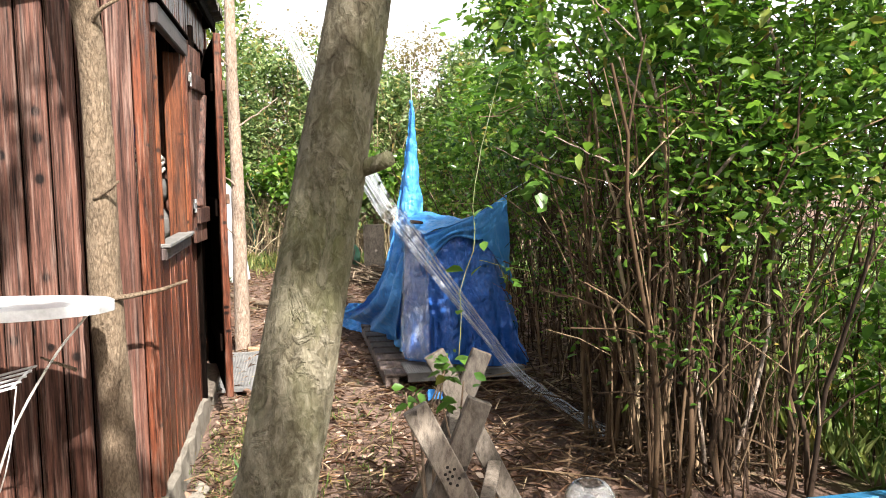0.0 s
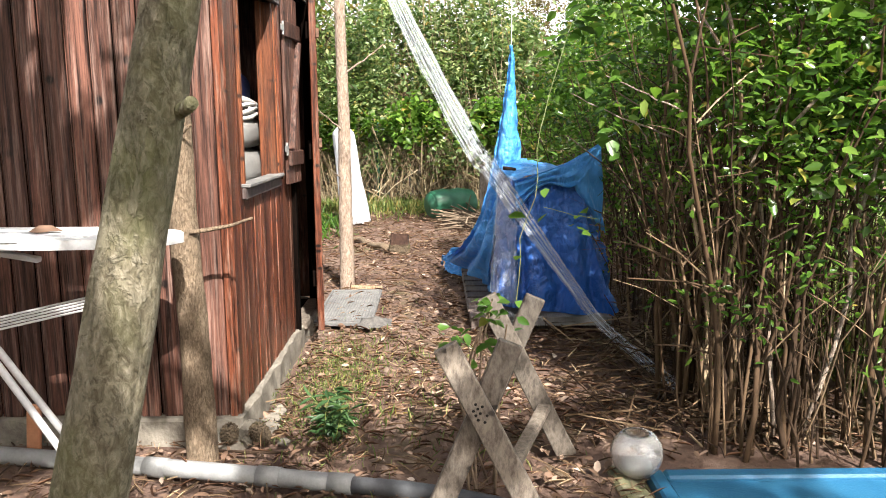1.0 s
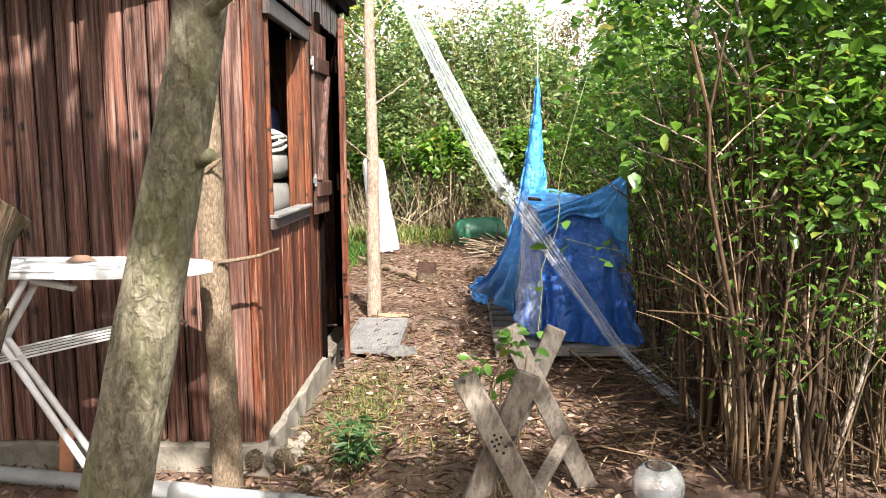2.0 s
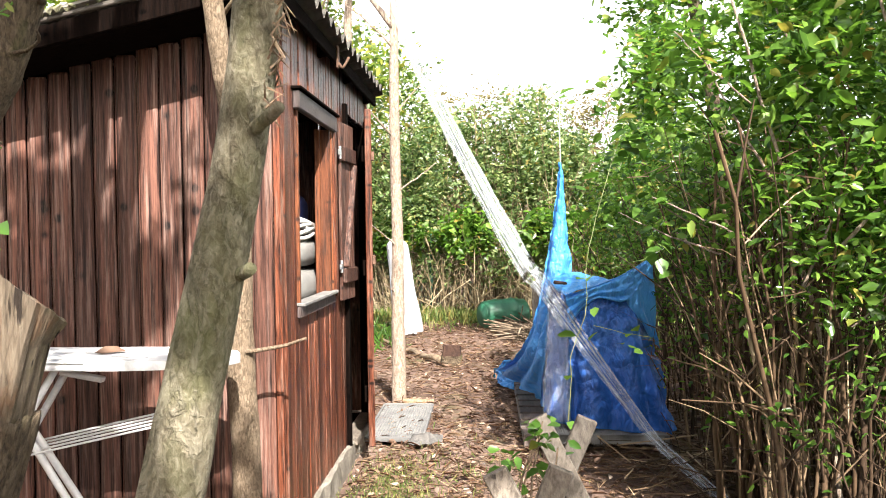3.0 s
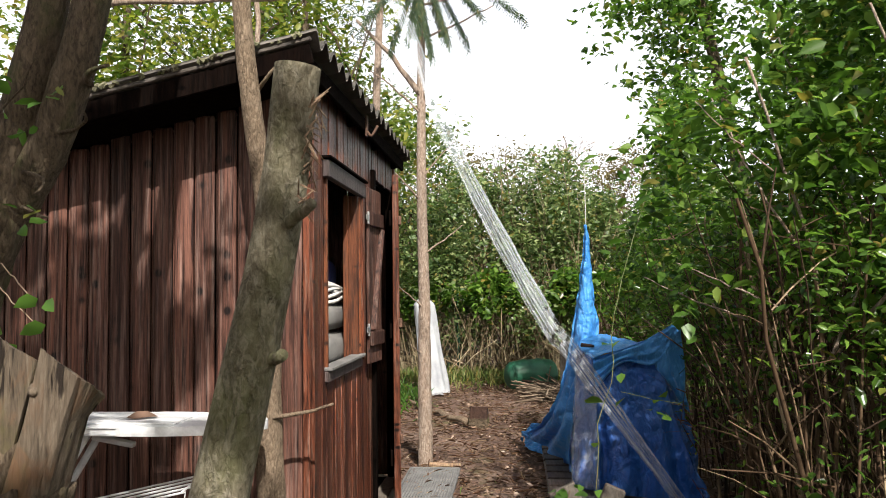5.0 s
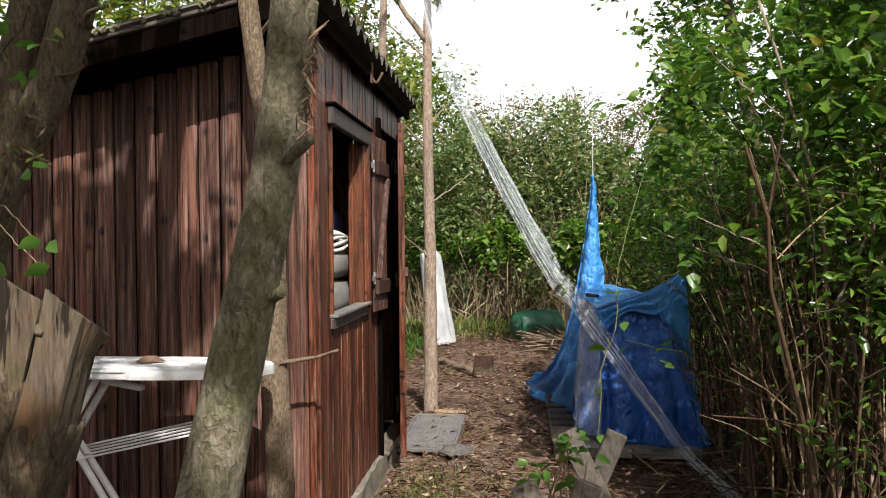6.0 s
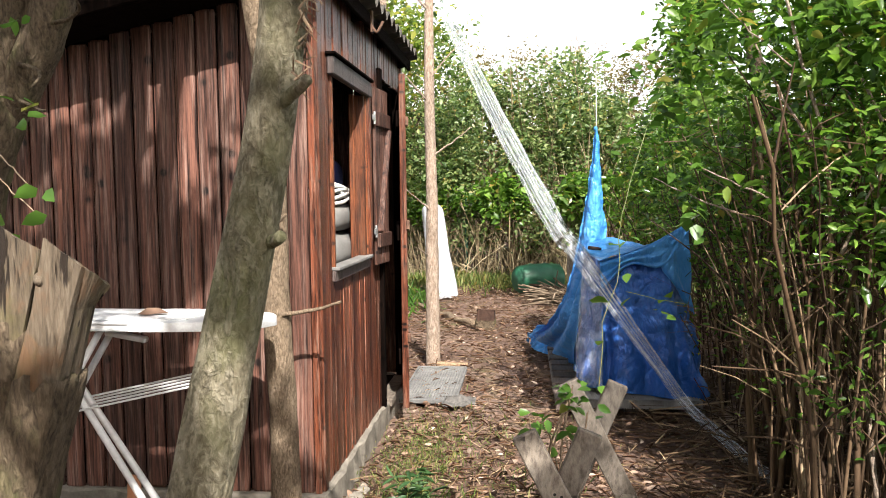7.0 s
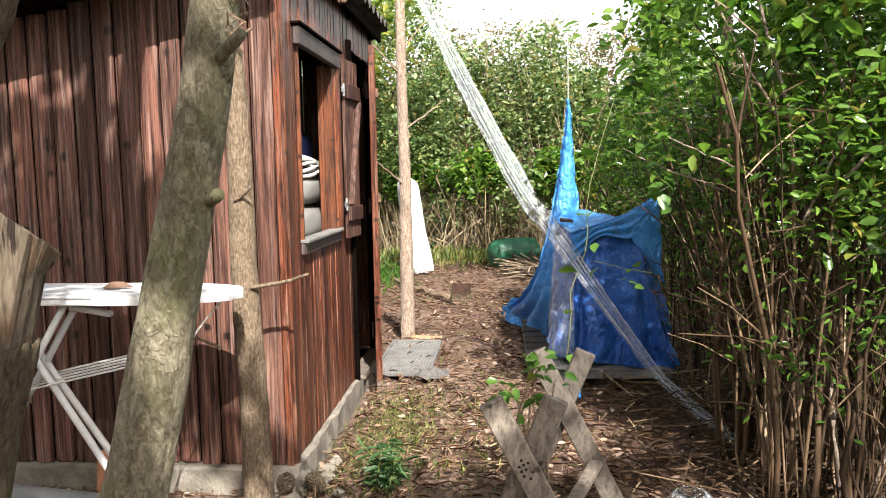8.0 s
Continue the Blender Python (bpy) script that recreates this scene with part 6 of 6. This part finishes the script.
# shrubs and lawn beyond the hedge
solid("lawn", box((10.6, 2.0, -0.004), (14.5, 18.0, 0.03), 0.0), M_LAWN, "sunlit green lawn beyond the hedge", "lawn", "structure")
n = 9000
gp = np.column_stack([2.95 + rng.random(n) ** 1.6 * 3.6, rng.uniform(-2.5, 6.5, n), np.full(n, 0.01)])
ga = rng.normal(size=(n, 3)) * 0.35 + np.array([0, 0, 1])
solid("lawn_grass", leaves("lawn_grass", gp, 0.16, 0.09, 0, 0.2, 0.5, ga), M_GRASS, "long sunlit grass beyond the hedge", "grass", "stuff")
for i, (xx, yy) in enumerate(((6.2, -0.5), (6.4, 1.6), (6.2, 3.6), (5.8, 5.8), (5.2, 7.8), (4.2, 9.6))):
    shrub("garden_shrub", (xx, yy), (0.6, 0.7), 2.8, 26, [((xx, yy, 1.2), (1.0, 1.1, 1.1)), ((xx, yy, 2.4), (0.9, 1.0, 0.9))], 3200, 0.10, M_LEAFFAR, "rounded sunlit shrub beyond the lawn", M_CANE, (0, 0), -0.1, 0.5, 80 + i, 0.012, "shrub", 0.1, "garden shrubs")

shrub("garden_shrub", (3.55, 0.2), (0.4, 0.6), 1.0, 30, [((3.5, 0.2, 0.6), (0.5, 0.9, 0.55)), ((3.6, -0.7, 0.4), (0.4, 0.5, 0.4))], 1800, 0.08, M_LEAF, "low leafy shrub at the foot of the hedge", M_CANE, (0, 0), -0.05, 0.5, 95, 0.008, "shrub", 0.08, "garden shrubs")

for i in range(7):
    xx = -4.2 + i * 1.35
    shrub("thicket_shrub", (xx, 15.2), (0.7, 0.5), 3.4, 30, [((xx, 15.2, 1.3), (1.0, 0.7, 1.3)), ((xx, 15.2, 2.7), (0.95, 0.7, 1.0))], 4200, 0.14, M_LEAFFAR, "dense green thicket shrub far behind the fence", M_CANE, (0, 0), -0.15, 0.55, 120 + i, 0.012, "shrub", 0.1, TG)

# unseen hedge added behind the camera and beside the shed, blocking haze light
for i in range(13):
    xx, yy = (-5.6 + i * 1.5, -8.6) if i < 9 else (-5.8, -7.2 + (i - 8) * 1.9)
    shrub("screen_shrub", (xx, yy), (0.7, 0.7), 3.4, 24, [((xx, yy, 1.3), (1.1, 1.0, 1.3)), ((xx, yy, 2.9), (1.0, 0.9, 1.0))], 2600, 0.16, M_LEAFFAR, "tall dense unseen shrub added to hold back haze light", M_CANE, (0, 0), -0.15, 0.6, 140 + i, 0.012, "shrub", 0.1, "boundary shrubs")

# unseen trees added behind the camera; thin crowns placed to dapple the sun
tree("dapple_tree", (2.2, -5.0), 5.4, [((-0.25, -3.3, 4.5), (1.25, 0.95, 0.16)), ((0.1, -4.45, 4.5), (1.4, 0.55, 0.2))], 3900, 0.12, M_LEAFFAR, "unseen tree added to dapple the shed wall", M_BARKDARK, 0.13, 72, 0.06, 0.035, 0.7, 2.6)
tree("dapple_tree", (3.9, -6.2), 5.6, [((3.2, -4.95, 4.7), (1.1, 0.75, 0.2)), ((2.05, -5.9, 4.5), (0.8, 1.2, 0.2))], 1500, 0.12, M_LEAFFAR, "unseen tree added to shade the leaning trunk and right-hand ground", M_BARKDARK, 0.12, 74, 0.08, 0.035, 0.7, 2.6)
tree("dapple_tree", (-2.4, -4.6), 5.4, [((-1.9, -3.8, 4.6), (1.2, 1.2, 0.9))], 700, 0.12, M_LEAFFAR, "unseen tree added to shade the wall's left end", M_BARKDARK, 0.12, 73, 0.08, 0.16)

# ---- ground cover ----


def scatter(n, draw):
    return np.array([draw() for _ in range(n)])


def on_path():
    while True:
        yy = -1.0 + 10.0 * rnd.random() ** 1.4
        xx = rnd.uniform(-0.9 if yy > 2.4 else (0.08 if yy > 0 else -2.2), 2.9)
        if not (1.65 < xx and yy < -0.2):
            return (xx, yy, 0.012 + 0.01 * rnd.random())


n = 11000
ax = rng.normal(size=(n, 3))
ax[:, 2] *= 0.12
solid("leaf_litter", leaves("leaf_litter", scatter(n, on_path), 0.036, 0.5, 0, 2.0, 0.7, ax), M_LITTER, "scattered dry brown leaves and chips", "leaf litter", "stuff")
tws = Soup()
for i in range(3200):
    c = Vector(on_path())
    a = rnd.uniform(0, 6.28)
    ln = rnd.uniform(.02, .11)
    d = Vector((math.cos(a), math.sin(a), rnd.gauss(0, .06))) * ln
    tws.tube([c - d, c + Vector((rnd.gauss(0, .008), rnd.gauss(0, .008), .004)), c + d], rnd.uniform(.0012, .0035), 4, cap=False)
for i in range(260):
    c = Vector((rnd.uniform(1.55, 2.6), rnd.uniform(-0.1, 1.6), rnd.uniform(.01, .12)))
    a = rnd.uniform(0, 6.28)
    d = Vector((math.cos(a), math.sin(a), rnd.gauss(0, .25))) * rnd.uniform(.06, .25)
    tws.tube([c - d, c + d], rnd.uniform(.002, .005), 4, cap=False)
for a, b in (((0.45, 1.25, .015), (0.95, 1.05, .02)), ((-0.1, -0.15, .02), (0.25, -0.2, .03)), ((-0.5, 4.9, .02), (0.1, 5.3, .03)), ((0.75, 0.55, .012), (1.25, 0.9, .02))):
    tws.tube(limb(a, b, .12, 9, 3), 0.006, 6)
solid("twig_litter", tws.mesh("twig_litter"), M_CANE, "scattered twigs and dry stalks on the earth", "twigs", "stuff")


def tuft(n, cx, cy, sx, sy, size, name, label, mat=M_GRASS):
    p = np.column_stack([cx + rng.normal(size=n) * sx, cy + rng.normal(size=n) * sy, np.full(n, 0.0)])
    a = rng.normal(size=(n, 3)) * 0.55 + np.array([0, 0, 0.9])
    return solid(name, leaves(name, p, size, 0.07, 0, 0.2, 0.5, a), mat, label, "grass", "stuff")


tuft(2200, 0.32, 0.70, 0.14, 0.42, 0.036, "grass_patch", "thin yellow-green grass along the plinth")
weed = thing("weed", (0.40, 0.02, 0), "dark green leafy weed growing beside the plinth", "weed")
wl, wa = [], []
for i in range(9):
    a = Vector((0.40 + rnd.gauss(0, .028), 0.02 + rnd.gauss(0, .03), -0.01))
    b = a + Vector((rnd.gauss(0, .05), rnd.gauss(0, .05), rnd.uniform(.10, .20)))
    pts = limb(a, b, 0.15, 7, 200 + i)
    part("stem", Soup().tube(pts, np.linspace(.0025, .0012, 7), 5).mesh("stem"), M_GRASS, weed, "", True)
    for k in range(1, 7):
        for q in range(3):
            an = rnd.uniform(0, 6.28)
            wl.append(tuple(pts[k]))
            wa.append((math.cos(an), math.sin(an), rnd.uniform(-.5, .5)))
part("leaves", leaves("leaves", wl, 0.075, 0.24, 0, 0.9, 0.3, wa), M_WEED, weed)
n = 9000
na = rng.normal(size=(n, 3))
na[:, 2] *= 0.15
solid("needle_litter", leaves("needle_litter", scatter(n, on_path), 0.075, 0.045, 0, 2.0, 0.5, na), M_STRAWLITTER, "fallen reddish-brown needles strewn over the earth", "needle litter", "stuff")
tuft(500, 0.75, 0.6, 0.3, 0.7, 0.05, "grass_patch", "sparse short grass on the path")
tuft(2600, -0.1, 9.0, 1.2, 0.5, 0.16, "grass_patch", "sunlit grass at the foot of the fence")
tuft(500, -0.75, 6.6, 0.25, 0.6, 0.16, "grass_patch", "bright weeds beside the shed's back corner", M_VINE)
